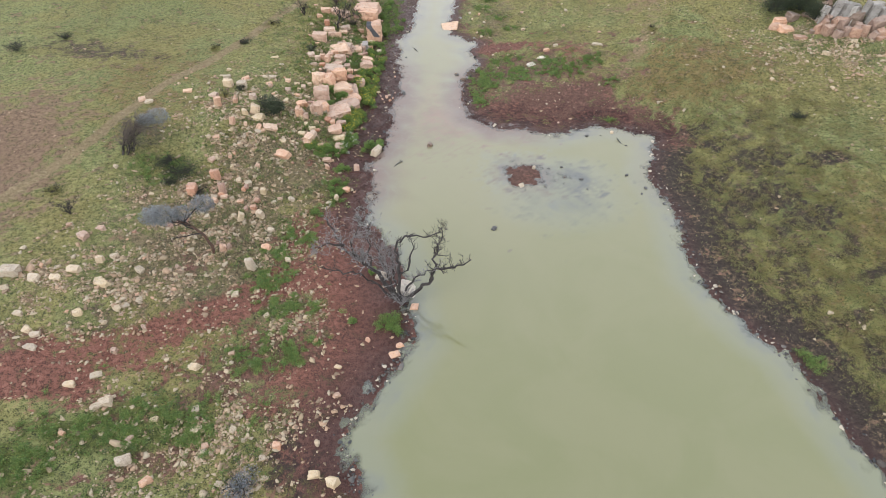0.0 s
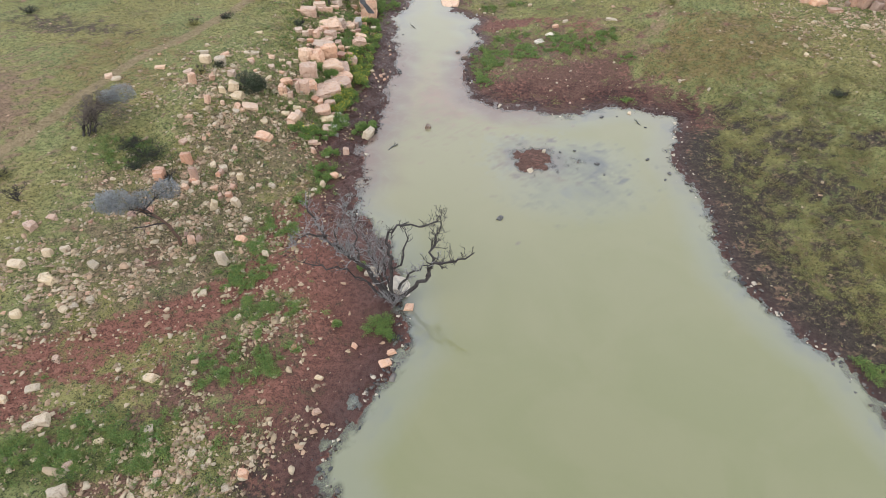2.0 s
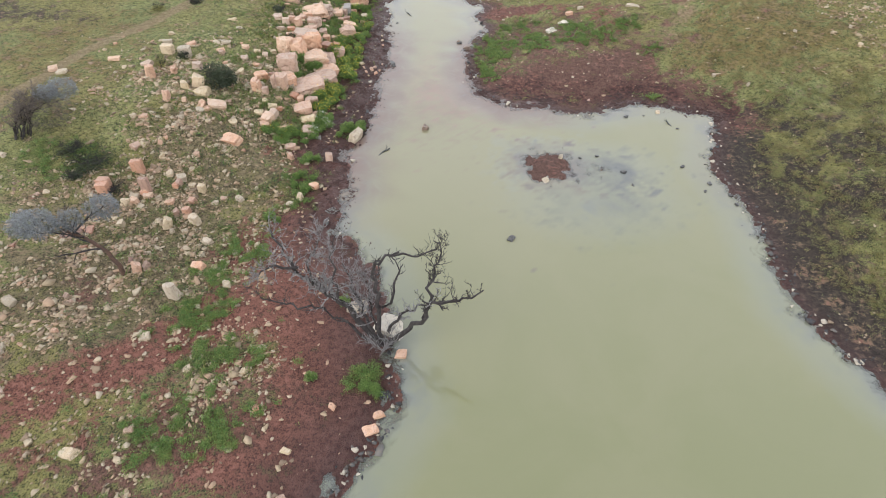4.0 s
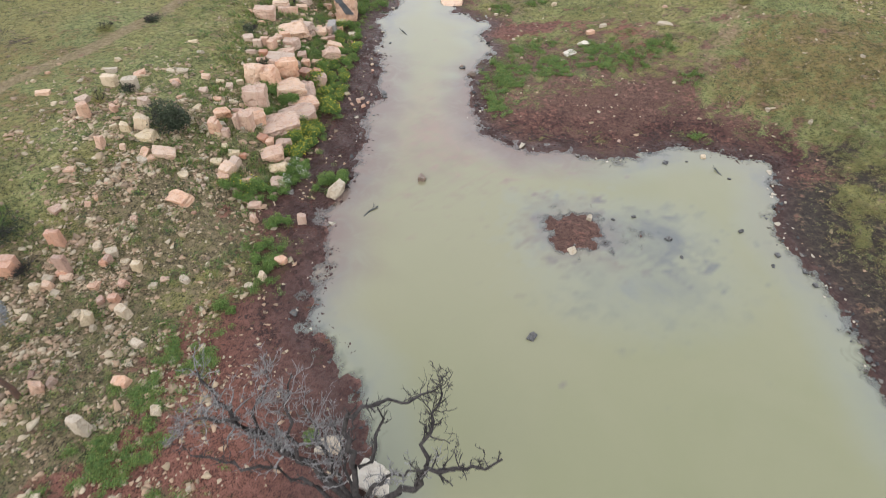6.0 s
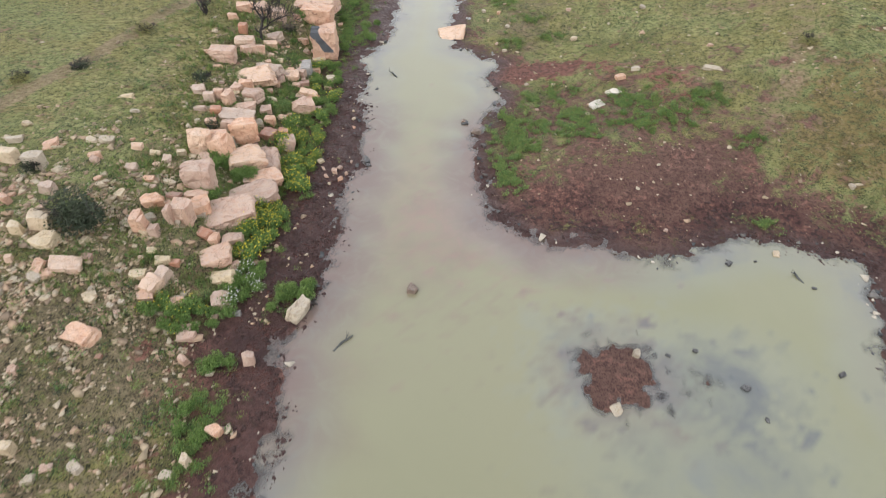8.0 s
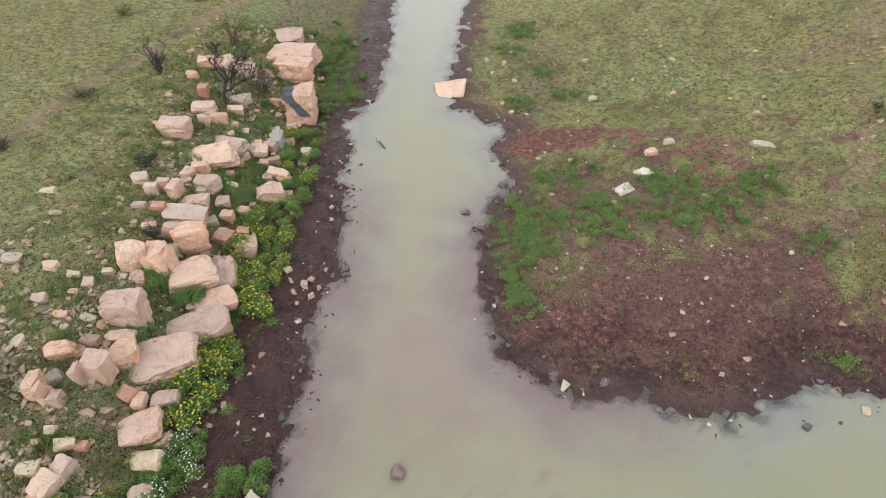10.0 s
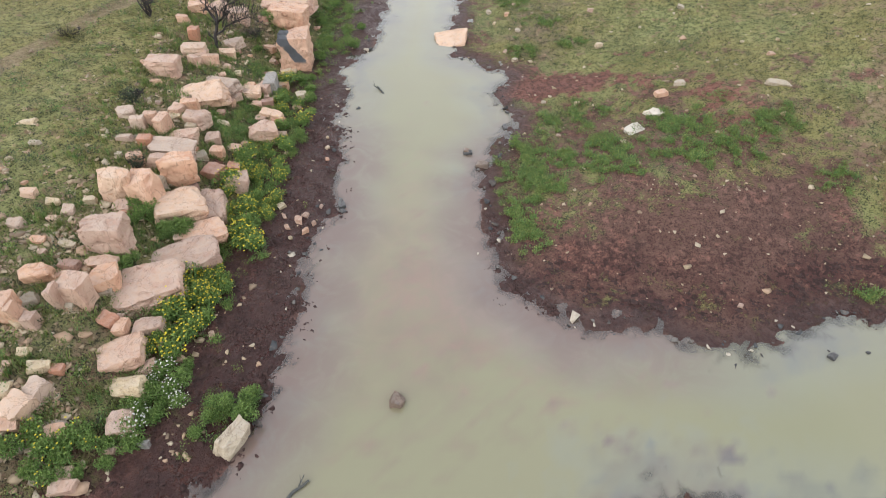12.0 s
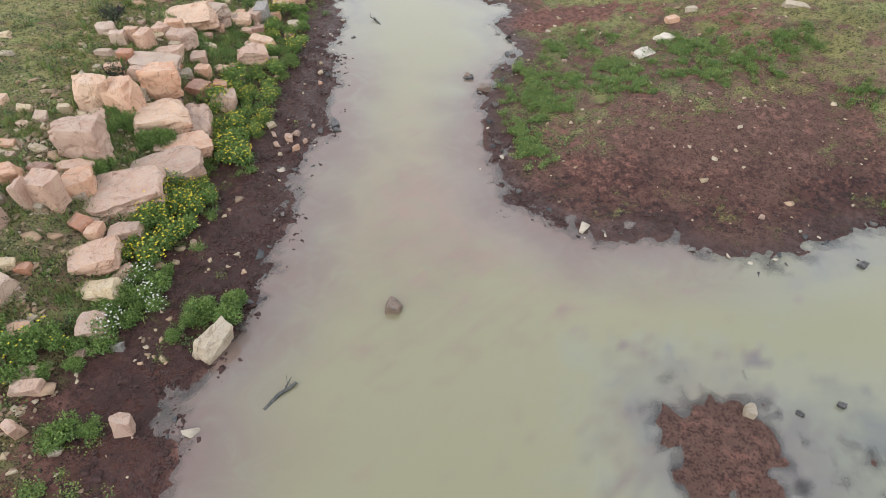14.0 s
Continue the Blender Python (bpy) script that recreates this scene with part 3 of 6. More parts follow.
    soil = np.maximum(soil, 0.6 * blob(x, y, 4.2, 56.5, 2.2, 5.5, -8))
    soil = np.maximum(soil, 0.55 * np.where(west, 1, 0) * ramp(y, 31, 36) * ramp(d, 2.2, 3.6) * (1 - ramp(d, 5.8, 8.0)))
    wet = np.where(d < 30, 1 - ramp(d, 0.05, 1.3), 0) + np.where(west, 0.5 + 0.32 * (1 - ramp(y, 24, 29)), 0) * (1 - ramp(d, 1.0, 4.6))
    wet = np.maximum(wet, np.where(west, 0.95, 0.0) * ramp(y, 23, 29) * (1 - ramp(d, 1.0, 3.8)))
    wet = np.maximum(wet, 0.28 * blob(x, y, 4.3, 51.3, 3.0, 1.1, 6))
    wet = np.where(d < 0, 0.45, wet)
    wet = wet * (1 - 0.35 * blob(x, y, 5.3, 32.4, 1.6, 1.6))
    hoof = np.where(inside(x, y, FLATS) & ~west, 1 - 0.85 * ramp(d, 1.2, 4.2), 0.0)
    hoof = np.maximum(hoof, np.where(west, 1 - ramp(d, 1.5, 4.0), 0.0) * ramp(y, 27, 33) * (1 - 0.5 * ramp(y, 48, 54)))
    hoof = np.maximum(hoof, np.where(west, 0.5 * (1 - ramp(d, 0.8, 3.0)), 0.35 * (1 - ramp(d, 0.8, 3.5))))
    hoof = hoof * (1 - 0.85 * bar)
    return {"mud": mud, "red": np.clip(red, 0, 1), "green": green * (1 - 0.75 * np.where(d < 0.4, 1.0, 0.0)), "dry": np.clip(dry, 0, 1), "dark": dark, "pink": pink, "soil": soil, "trail": trail, "wet": np.clip(wet, 0, 1), "hoof": np.clip(hoof, 0, 1)}


GRID = {}


def covers(x, y):
    """zones() read off a fine grid, with the distance from the water and the bank."""
    if not GRID:
        gx, gy = np.meshgrid(np.arange(-48, 48.01, 0.15), np.arange(6, 74.01, 0.15))
        GRID.update(zones(gx, gy))
        GRID["d"], GRID["west"] = shore(gx, gy)
    i = np.clip(np.rint((x + 48) / 0.15).astype(int), 0, GRID["d"].shape[1] - 1)
    j = np.clip(np.rint((y - 6) / 0.15).astype(int), 0, GRID["d"].shape[0] - 1)
    return {key: value[j, i] for key, value in GRID.items()}


def spaced(marks):
    """Grid lines through (place, spacing) marks, the spacing sliding from one to the next."""
    lines = [marks[0][0]]
    while lines[-1] < marks[-1][0]:
        step = float(np.interp(lines[-1], [a for a, _ in marks], [b for _, b in marks]))
        lines.append(lines[-1] + step)
    return np.array(lines)


def sheet(name, xs, ys, zs, keep=None):
    """One mesh over a grid."""
    nx, ny = len(xs), len(ys)
    gx, gy = np.meshgrid(xs, ys)
    co = np.stack([gx, gy, zs], -1).reshape(-1, 3)
    i = np.arange(nx * ny).reshape(ny, nx)
    quads = np.stack([i[:-1, :-1], i[:-1, 1:], i[1:, 1:], i[1:, :-1]], -1).reshape(-1, 4)
    if keep is not None:
        quads = quads[keep.reshape(-1)[quads].any(1)]
    return mesh_from(name, co, quads)


def mesh_from(name, co, faces, smooth=True):
    """A mesh from arrays of places and of equal-sided faces."""
    used = np.unique(faces)
    new_index = np.zeros(len(co), np.int64)
    new_index[used] = np.arange(len(used))
    co, faces = co[used], new_index[faces]
    me = bpy.data.meshes.new(name)
    me.vertices.add(len(co))
    me.vertices.foreach_set("co", co.astype(np.float32).ravel())
    n, k = faces.shape
    me.loops.add(n * k)
    me.loops.foreach_set("vertex_index", faces.astype(np.int32).ravel())
    me.polygons.add(n)
    me.polygons.foreach_set("loop_start", np.arange(0, n * k, k, dtype=np.int32))
    if smooth:
        me.polygons.foreach_set("use_smooth", np.ones(n, bool))
    me.update(calc_edges=True)
    return me


def paint(me, name, values):
    me.attributes.new(name, "FLOAT", "POINT").data.foreach_set("value", np.asarray(values, np.float32).ravel())


def ground_z(x, y):
    return float(height(np.array([float(x)]), np.array([float(y)]))[0])


def build_ground():
    xs = spaced([(-2500, 400), (-300, 60), (-80, 5), (-34, 0.35), (-22, 0.2), (20, 0.2), (34, 0.35), (80, 5), (300, 60), (2500, 400)])
    ys = spaced([(-2500, 400), (-300, 60), (-40, 5), (4, 0.4), (10, 0.2), (58, 0.2), (75, 0.5), (120, 5), (300, 60), (2500, 400)])
    gx, gy = np.meshgrid(xs, ys)
    me = sheet("ground", xs, ys, height(gx, gy))
    me.materials.append(GROUND)
    for key, value in zones(gx, gy).items():
        paint(me, key, value)
    tagged(new("ground", me), "uneven ground of olive turf, red-brown mud and bare trails", "ground", kind="structure")


def build_water():
    xs, ys = np.arange(-8, 24, 0.2), np.arange(-14, 94, 0.2)
    gx, gy = np.meshgrid(xs, ys)
    gz = height(gx, gy)
    keep = gz < 0.06
    me = sheet("water", xs, ys, np.zeros_like(gz), keep)
    me.materials.append(WATER)
    co = np.empty(len(me.vertices) * 3, np.float32)
    me.vertices.foreach_get("co", co)
    x, y = co[0::3].astype(float), co[1::3].astype(float)
    paint(me, "depth", -height(x, y))
    silt = np.maximum(blob(x, y, 1.5, 39.6, 4.0, 2.8), 0.4 * blob(x, y, -1.5, 40.5, 3.0, 4.5))
    paint(me, "silt", np.clip(silt, 0, 1))
    d, west = shore(x, y)
    reach = np.where(west, 1.7, 1.4) + 0.5 * waves(x, y, 3.0, 91)
    stirred = np.exp(-(d / np.maximum(reach, 0.5)) ** 2) * ramp(y, 26, 32) * (1 - 0.7 * ramp(y, 45, 51)) * (1 - 0.8 * ramp(x, 5, 8))
    stirred = np.maximum(stirred, 0.32 * blob(x, y, -1.2, 38.5, 3.6, 3.6) * (0.7 + 0.3 * waves(x, y, 2.2, 92)))
    stirred = np.maximum(stirred, 0.6 * blob(x, y, 5.3, 32.4, 1.8, 1.8))
    paint(me, "stirred", np.clip(stirred, 0, 1))
    # grows with y, standing in for stronger sky reflection far off
    paint(me, "pale", 0.82 * ramp(y + 0.8 * waves(x, y, 7, 75), 10, 36) * (1 - 0.4 * ramp(x, 3, 9)))
    # where the shoals get their painted sky-and-mud grey
    paint(me, "sky_wash", np.clip(blob(x, y, 8.2, 32.1, 2.1, 1.5) + 0.5 * blob(x, y, 7.4, 29.7, 2.6, 1.9) + 0.35 * blob(x, y, 4.6, 32.9, 1.6, 1.6), 0, 1))
    tagged(new("water", me), "still murky khaki water of a pool and its narrow inlet", "water", kind="structure")


build_ground()
build_water()


# ---- rocks ----


MANY = ("foliage", "blossom", "dry_foliage", "twig_tangle", "stalk", "bough", "dry_brush")


def part(name, me, mat, parent=None, label=""):
    ob = new(name, me)
    if mat is not None:
        me.materials.append(mat)
    ob.parent = parent
    return tagged(ob, label, kind="stuff" if name in MANY else "")


def rock_mesh(name, rng, square=0.5, cuts=6, edge=0.035, fine=0.2):
    """A block broken off along flat faces, about 1 x 1 x 1, its foot at z = 0."""
    bm = bmesh.new()
    bmesh.ops.create_cube(bm, size=1.0)
    for v in bm.verts:
        slack = (1 - square) * 0.22
        v.co += Vector((rng.uniform(-slack, slack), rng.uniform(-slack, slack), rng.uniform(-slack, slack)))
    for k in range(cuts):
        way = Vector((rng.choice((-1, 1)) * rng.uniform(0.15, 1), rng.choice((-1, 1)) * rng.uniform(0.15, 1), rng.uniform(-0.35, 1.0))).normalized()
        reach = max(v.co.dot(way) for v in bm.verts)
        cut = bmesh.ops.bisect_plane(bm, geom=list(bm.verts) + list(bm.edges) + list(bm.faces), plane_co=way * reach * rng.uniform(0.66 + 0.22 * square, 0.94), plane_no=way, clear_outer=True)
        rim = [e for e in cut["geom_cut"] if isinstance(e, bmesh.types.BMEdge)]
        if rim:
            bmesh.ops.contextual_create(bm, geom=rim)
    bmesh.ops.remove_doubles(bm, verts=list(bm.verts), dist=0.02)
    bmesh.ops.bevel(bm, geom=list(bm.edges), offset=edge, segments=1, profile=0.6, affect="EDGES", clamp_overlap=True)
    bmesh.ops.triangulate(bm, faces=list(bm.faces))
    for _ in range(2 if fine > 0.1 else 4):
        bmesh.ops.subdivide_edges(bm, edges=[e for e in bm.edges if e.calc_length() > fine], cuts=1)
        bmesh.ops.triangulate(bm, faces=list(bm.faces))
    shift = Vector((rng.uniform(0, 90), rng.uniform(0, 90), 0))
    bm.normal_update()
    for v in bm.verts:
        n = noise.fractal(v.co * 2.3 + shift, 1.0, 2.0, 4)
        ledge = noise.noise(Vector((0, 0, v.co.z * 7)) + shift + v.co * 0.8)
        seam = abs(noise.noise(v.co * 1.7 - shift))
        v.co += v.normal * (0.06 * n + 0.035 * ledge - 0.05 * max(0.0, 1 - seam / 0.07))
    low = [min(v.co[k] for v in bm.verts) for k in range(3)]
    high = [max(v.co[k] for v in bm.verts) for k in range(3)]
    for v in bm.verts:
        v.co = ((v.co.x - low[0]) / (high[0] - low[0]) - 0.5, (v.co.y - low[1]) / (high[1] - low[1]) - 0.5, (v.co.z - low[2]) / (high[2] - low[2]))
    for f in bm.faces:
        f.smooth = True
    me = bpy.data.meshes.new(name)
    bm.to_mesh(me)
    bm.free()
    me.set_sharp_from_angle(angle=radians(26))
    return me


def spread(me, sx, sy, sz, lean=0.0):
    for v in me.vertices:
        v.co = (v.co.x * sx + lean * v.co.z * sz, v.co.y * sy, v.co.z * sz)
    me.update()
    return me


ROCK_LABELS = {"sq": "large squarish block of orange-pink sandstone on the bank", "flat": "flat weathered slab of pinkish sandstone on the bank",
               "lean": "leaning wedge of pale pink sandstone in the grass", "rnd": "rounded boulder of streaked orange sandstone on the ridge",
               "thin": "narrow upright sliver of split sandstone", "ledge": "long sloping sandstone ledge above the muddy bank",
               "s": "small angular block of broken sandstone lying in the grass"}
SHAPES = {"sq": (0.85, 3), "flat": (0.5, 5), "lean": (0.3, 6), "rnd": (0.35, 7), "thin": (0.7, 3), "ledge": (0.55, 4), "s": (0.3, 6)}
rock_rng = random.Random(11)


def boulder(kind, x, y, w, d, h, mat=SANDSTONE, label="", turn=None, sink=0.12, group="boulders of the stony ridge", grow=1.1, deep=0.6):
    grow = min(grow, 0.95) if kind == "sq" else grow
    if mat is SANDSTONE and x < -4 and y < 31 and kind != "sq":
        mat, grow = rock_rng.choice((CREAM_ROCK, PALE_ROCK, PALE_ROCK, SANDSTONE)), 0.85
    elif mat is SANDSTONE and -24 < x < -11.9:
        mat, grow = rock_rng.choice((SANDSTONE, PINK_ROCK, CREAM_ROCK, PALE_ROCK)), 0.9
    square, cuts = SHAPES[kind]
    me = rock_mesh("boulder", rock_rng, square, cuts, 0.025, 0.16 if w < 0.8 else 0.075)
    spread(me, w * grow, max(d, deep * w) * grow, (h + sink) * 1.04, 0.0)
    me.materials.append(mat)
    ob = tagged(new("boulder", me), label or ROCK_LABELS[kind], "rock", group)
    loose = {"sq": 6, "ledge": 12, "flat": 20}.get(kind, 34)
    turn = rock_rng.uniform(-loose, loose) if turn is None else turn
    lean = rock_rng.uniform(-0.35, 0.35) * loose
    nod = rock_rng.uniform(-0.2, 0.3) * loose + (9 if kind in ("flat", "ledge") else 0)
    if kind == "thin":
        lean, nod = rock_rng.uniform(-6, 6), 8
    ob.matrix_basis = pose(x, y, ground_z(x, y) - sink - 0.02 - 0.006 * abs(lean) * w, nod, lean, turn)
    return ob


boulder("flat", -8.0, 57.05, 2.44, 1.46, 0.73)
boulder("rnd", 34.18, 47.13, 1.72, 1.03, 1.11, PILE_ROCK, "weathered boulder of the rock pile", group="boulders of the rock pile", grow=0.84)
boulder("flat", 0.1, 55.9, 1.55, 1.2, 0.3, PINK_ROCK, "flat pinkish boulder at the edge of the inlet", group="rocks of the east bank")
boulder("rnd", 35.03, 49.77, 1.64, 1.23, 1.1, GREY_ROCK, "grey lichen-covered boulder of the rock pile", group="boulders of the rock pile", grow=0.84)
boulder("sq", -6.92, 52.93, 1.58, 1.43, 1.51, STREAKED_ROCK, "big sandstone block with a black seep stain above the inlet")
boulder("rnd", 33.18, 48.31, 1.48, 1.11, 1.11, BROWN_ROCK, "weathered boulder of the rock pile", group="boulders of the rock pile", grow=0.84)
boulder("flat", -8.51, 58.79, 1.42, 1.42, 0.43)
boulder("rnd", 27.77, 48.41, 1.4, 1.05, 0.42, SANDSTONE, "weathered boulder of the rock pile", group="boulders of the rock pile", grow=0.84)
boulder("rnd", 31.98, 48.34, 1.39, 0.84, 0.91, PILE_ROCK, "weathered boulder of the rock pile", group="boulders of the rock pile", grow=0.84)
boulder("rnd", 32.79, 46.8, 1.36, 1.02, 0.61, PILE_ROCK, "weathered boulder of the rock pile", group="boulders of the rock pile", grow=0.84)
boulder("rnd", 32.08, 51.35, 1.35, 1.01, 0.7, PILE_ROCK, "weathered boulder of the rock pile", group="boulders of the rock pile", grow=0.84)
boulder("rnd", 28.71, 49.97, 1.29, 0.96, 0.69, BROWN_ROCK, "weathered boulder of the rock pile", group="boulders of the rock pile", grow=0.84)
boulder("rnd", 27.6, 49.4, 1.28, 0.96, 0.58, SANDSTONE, "weathered boulder of the rock pile", group="boulders of the rock pile", grow=0.84)
boulder("rnd", 31.08, 49.1, 1.27, 0.95, 0.83, PILE_ROCK, "weathered boulder of the rock pile", group="boulders of the rock pile", grow=0.84)
boulder("rnd", 33.1, 50.88, 1.2, 0.9, 0.83, GREY_ROCK, "grey lichen-covered boulder of the rock pile", group="boulders of the rock pile", grow=0.84)
boulder("rnd", 34.1, 50.6, 1.19, 0.89, 0.57, GREY_ROCK, "grey lichen-covered boulder of the rock pile", group="boulders of the rock pile", grow=0.84)
boulder("rnd", 28.48, 46.96, 1.14, 0.86, 0.34, PILE_ROCK, "weathered boulder of the rock pile", group="boulders of the rock pile", grow=0.84)
boulder("flat", -12.24, 35.01, 1.11, 0.7, 0.33)
boulder("sq", -22.3, 20.73, 1.07, 0.64, 0.48)
boulder("s", 12.74, 49.0, 1.0, 0.32, 0.16, CREAM_ROCK, "long cream stone lying in the turf", deep=0.3, turn=-8, group="rocks of the east bank")
boulder("rnd", 33.93, 45.82, 1.03, 0.77, 0.31, PILE_ROCK, "weathered boulder of the rock pile", group="boulders of the rock pile", grow=0.84)
boulder("rnd", 29.84, 47.82, 1.02, 0.76, 0.33, BROWN_ROCK, "weathered boulder of the rock pile", group="boulders of the rock pile", grow=0.84)
boulder("s", -1.98, 21.68, 1.1, 0.76, 0.55, WHITE_ROCK, "white stone at the foot of the dead tree")
boulder("flat", -13.18, 35.85, 0.96, 0.77, 0.29)
boulder("rnd", 27.05, 48.82, 0.94, 0.71, 0.51, SANDSTONE, "weathered boulder of the rock pile", group="boulders of the rock pile", grow=0.84)
boulder("s", 7.04, 47.35, 0.85, 0.45, 0.14, WHITE_ROCK, "flat white stone lying in the turf", group="rocks of the east bank")
boulder("flat", -10.94, 32.79, 0.92, 0.61, 0.28)
boulder("lean", -14.88, 13.99, 0.92, 0.62, 0.34)
boulder("flat", -19.31, 21.16, 0.88, 0.31, 0.26)
boulder("lean", -20.03, 23.76, 0.87, 0.61, 0.37)
boulder("s", -17.51, 20.34, 0.87, 0.65, 0.26)
boulder("rnd", 30.16, 50.32, 0.86, 0.65, 0.3, PILE_ROCK, "weathered boulder of the rock pile", group="boulders of the rock pile", grow=0.84)
boulder("s", -13.12, 11.37, 0.82, 0.55, 0.37)
boulder("s", -15.32, 40.86, 0.81, 0.61, 0.24)
boulder("sq", -16.31, 39.82, 0.79, 0.47, 0.54)
boulder("s", -3.43, 22.66, 0.79, 0.59, 0.25, PALE_ROCK, "pale cream weathered rock lying in the turf")
boulder("sq", -15.24, 39.57, 0.78, 0.47, 0.59)
boulder("sq", -15.73, 28.77, 0.60, 0.40, 0.60, ORANGE_ROCK, "upright fractured block of reddish sandstone on the slope", deep=0.3)
boulder("sq", -15.67, 28.5, 0.60, 0.40, 0.60, ORANGE_ROCK, "upright fractured block of reddish sandstone on the slope", deep=0.3)
boulder("rnd", -13.57, 36.42, 0.76, 0.57, 0.72)
boulder("s", -16.93, 38.29, 0.75, 0.56, 0.23)
boulder("s", -18.98, 38.68, 0.74, 0.43, 0.22)
boulder("s", -10.35, 24.62, 0.72, 0.45, 0.24)
boulder("s", -5.28, 11.16, 0.71, 0.35, 0.25)
boulder("s", -4.4, 10.82, 0.7, 0.52, 0.38)
boulder("s", -19.07, 16.22, 0.68, 0.35, 0.2)
boulder("s", -21.14, 37.06, 0.68, 0.51, 0.2)
boulder("s", -13.44, 41.27, 0.67, 0.49, 0.2)
boulder("s", -16.82, 41.09, 0.67, 0.5, 0.27)
boulder("rnd", -16.25, 37.07, 0.66, 0.5, 0.78)
boulder("s", 7.98, 48.3, 0.65, 0.49, 0.2, WHITE_ROCK, "flat white stone lying in the turf", group="rocks of the east bank")
boulder("s", -14.11, 38.15, 0.64, 0.48, 0.41)
boulder("s", -19.4, 24.53, 0.64, 0.4, 0.19)
boulder("s", -15.83, 15.2, 0.64, 0.39, 0.2)
boulder("s", -9.82, 29.03, 0.63, 0.29, 0.19)
boulder("s", -20.96, 20.42, 0.63, 0.48, 0.24, PALE_ROCK, "pale cream weathered rock lying in the turf")
boulder("s", -16.62, 14.58, 0.63, 0.35, 0.19)
boulder("s", -12.64, 34.6, 0.62, 0.35, 0.19)
boulder("s", -17.84, 22.47, 0.61, 0.46, 0.26)
boulder("s", -21.77, 37.33, 0.6, 0.45, 0.24)
boulder("s", -11.32, 27.33, 0.59, 0.45, 0.48)
boulder("s", -10.72, 22.85, 0.59, 0.44, 0.73)
boulder("s", -14.15, 36.11, 0.58, 0.43, 0.34)
boulder("sq", -13.92, 28.87, 0.45, 0.30, 0.90, ORANGE_ROCK, "upright fractured block of reddish sandstone on the slope", deep=0.3)
boulder("s", -19.2, 16.97, 0.58, 0.4, 0.18)
boulder("s", -19.94, 20.44, 0.58, 0.3, 0.17, PALE_ROCK, "pale cream weathered rock lying in the turf")
boulder("sq", -14.75, 30.07, 0.45, 0.30, 0.60, ORANGE_ROCK, "upright fractured block of reddish sandstone on the slope", deep=0.3)
boulder("s", -10.4, 26.09, 0.57, 0.43, 0.31)
boulder("s", -13.88, 41.18, 0.55, 0.41, 0.16)
boulder("s", -12.94, 34.48, 0.55, 0.42, 0.18)
boulder("s", -6.47, 30.24, 0.55, 0.41, 0.33)
boulder("s", -15.39, 33.42, 0.55, 0.41, 0.16)
boulder("s", -17.87, 18.29, 0.55, 0.41, 0.31)
boulder("s", -20.56, 18.13, 0.55, 0.36, 0.16)
boulder("s", -11.74, 16.18, 0.54, 0.4, 0.21, PALE_ROCK, "pale cream weathered rock lying in the turf")
boulder("s", -1.60, 20.5, 0.46, 0.34, 0.26)
boulder("s", -7.36, 28.95, 0.53, 0.33, 0.16)
boulder("s", -19.7, 17.17, 0.53, 0.4, 0.21)
boulder("s", -12.59, 13.4, 0.5, 0.24, 0.15)
boulder("s", -2.36, 17.41, 0.5, 0.35, 0.16)
boulder("sq", -14.52, 30.03, 0.38, 0.25, 0.74, ORANGE_ROCK, "upright fractured block of reddish sandstone on the slope", deep=0.3)
boulder("s", -12.43, 26.87, 0.49, 0.36, 0.61)
boulder("s", -7.08, 12.39, 0.49, 0.37, 0.3)
boulder("s", -18.36, 22.01, 0.48, 0.36, 0.42)
boulder("s", 8.52, 49.48, 0.47, 0.35, 0.22, group="rocks of the east bank")
boulder("s", 1.25, 45.63, 0.47, 0.35, 0.22, BROWN_ROCK, "brown stone at the edge of the inlet", group="rocks of the east bank")
boulder("s", -14.71, 34.88, 0.47, 0.36, 0.55)
boulder("s", -5.04, 16.57, 0.46, 0.23, 0.14)
boulder("s", -9.1, 10.66, 0.46, 0.21, 0.16)
boulder("s", 9.34, 50.05, 0.45, 0.34, 0.16, PALE_ROCK, "pale cream weathered rock lying in the turf", group="rocks of the east bank")
boulder("s", -12.71, 24.1, 0.44, 0.33, 0.55)
boulder("s", -6.97, 29.29, 0.43, 0.32, 0.4)
boulder("s", -10.54, 29.01, 0.42, 0.31, 0.17)
boulder("s", -2.16, 17.98, 0.42, 0.3, 0.13)
boulder("s", -14.6, 36.16, 0.41, 0.31, 0.31)
boulder("s", -15.94, 33.38, 0.41, 0.31, 0.17)
boulder("s", -4.68, 19.46, 0.41, 0.31, 0.14)
boulder("s", -15.19, 37.49, 0.4, 0.3, 0.42)
boulder("s", -6.11, 32.58, 0.36, 0.27, 0.45)
boulder("s", -13.24, 39.94, 0.36, 0.27, 0.31)
boulder("s", -20.74, 29.99, 0.35, 0.27, 0.19)
boulder("s", 0.68, 46.43, 0.34, 0.25, 0.22, BROWN_ROCK, "brown stone at the edge of the inlet", group="rocks of the east bank")
boulder("s", -8.06, 32.46, 0.32, 0.24, 0.39)
boulder("s", -13.86, 34.91, 0.31, 0.23, 0.24)
boulder("s", -3.81, 18.22, 0.28, 0.21, 0.23)
boulder("s", -14.21, 31.81, 0.27, 0.2, 0.23)
boulder("rnd", 30.74, 49.17, 0.65, 0.8, 1.5, BLEACHED_ROCK, "tall bleached grey boulder of the rock pile", group="boulders of the rock pile", grow=0.84)
boulder("rnd", 31.40, 48.98, 0.8, 0.8, 2.0, BLEACHED_ROCK, "tall bleached grey boulder of the rock pile", group="boulders of the rock pile", grow=0.84)
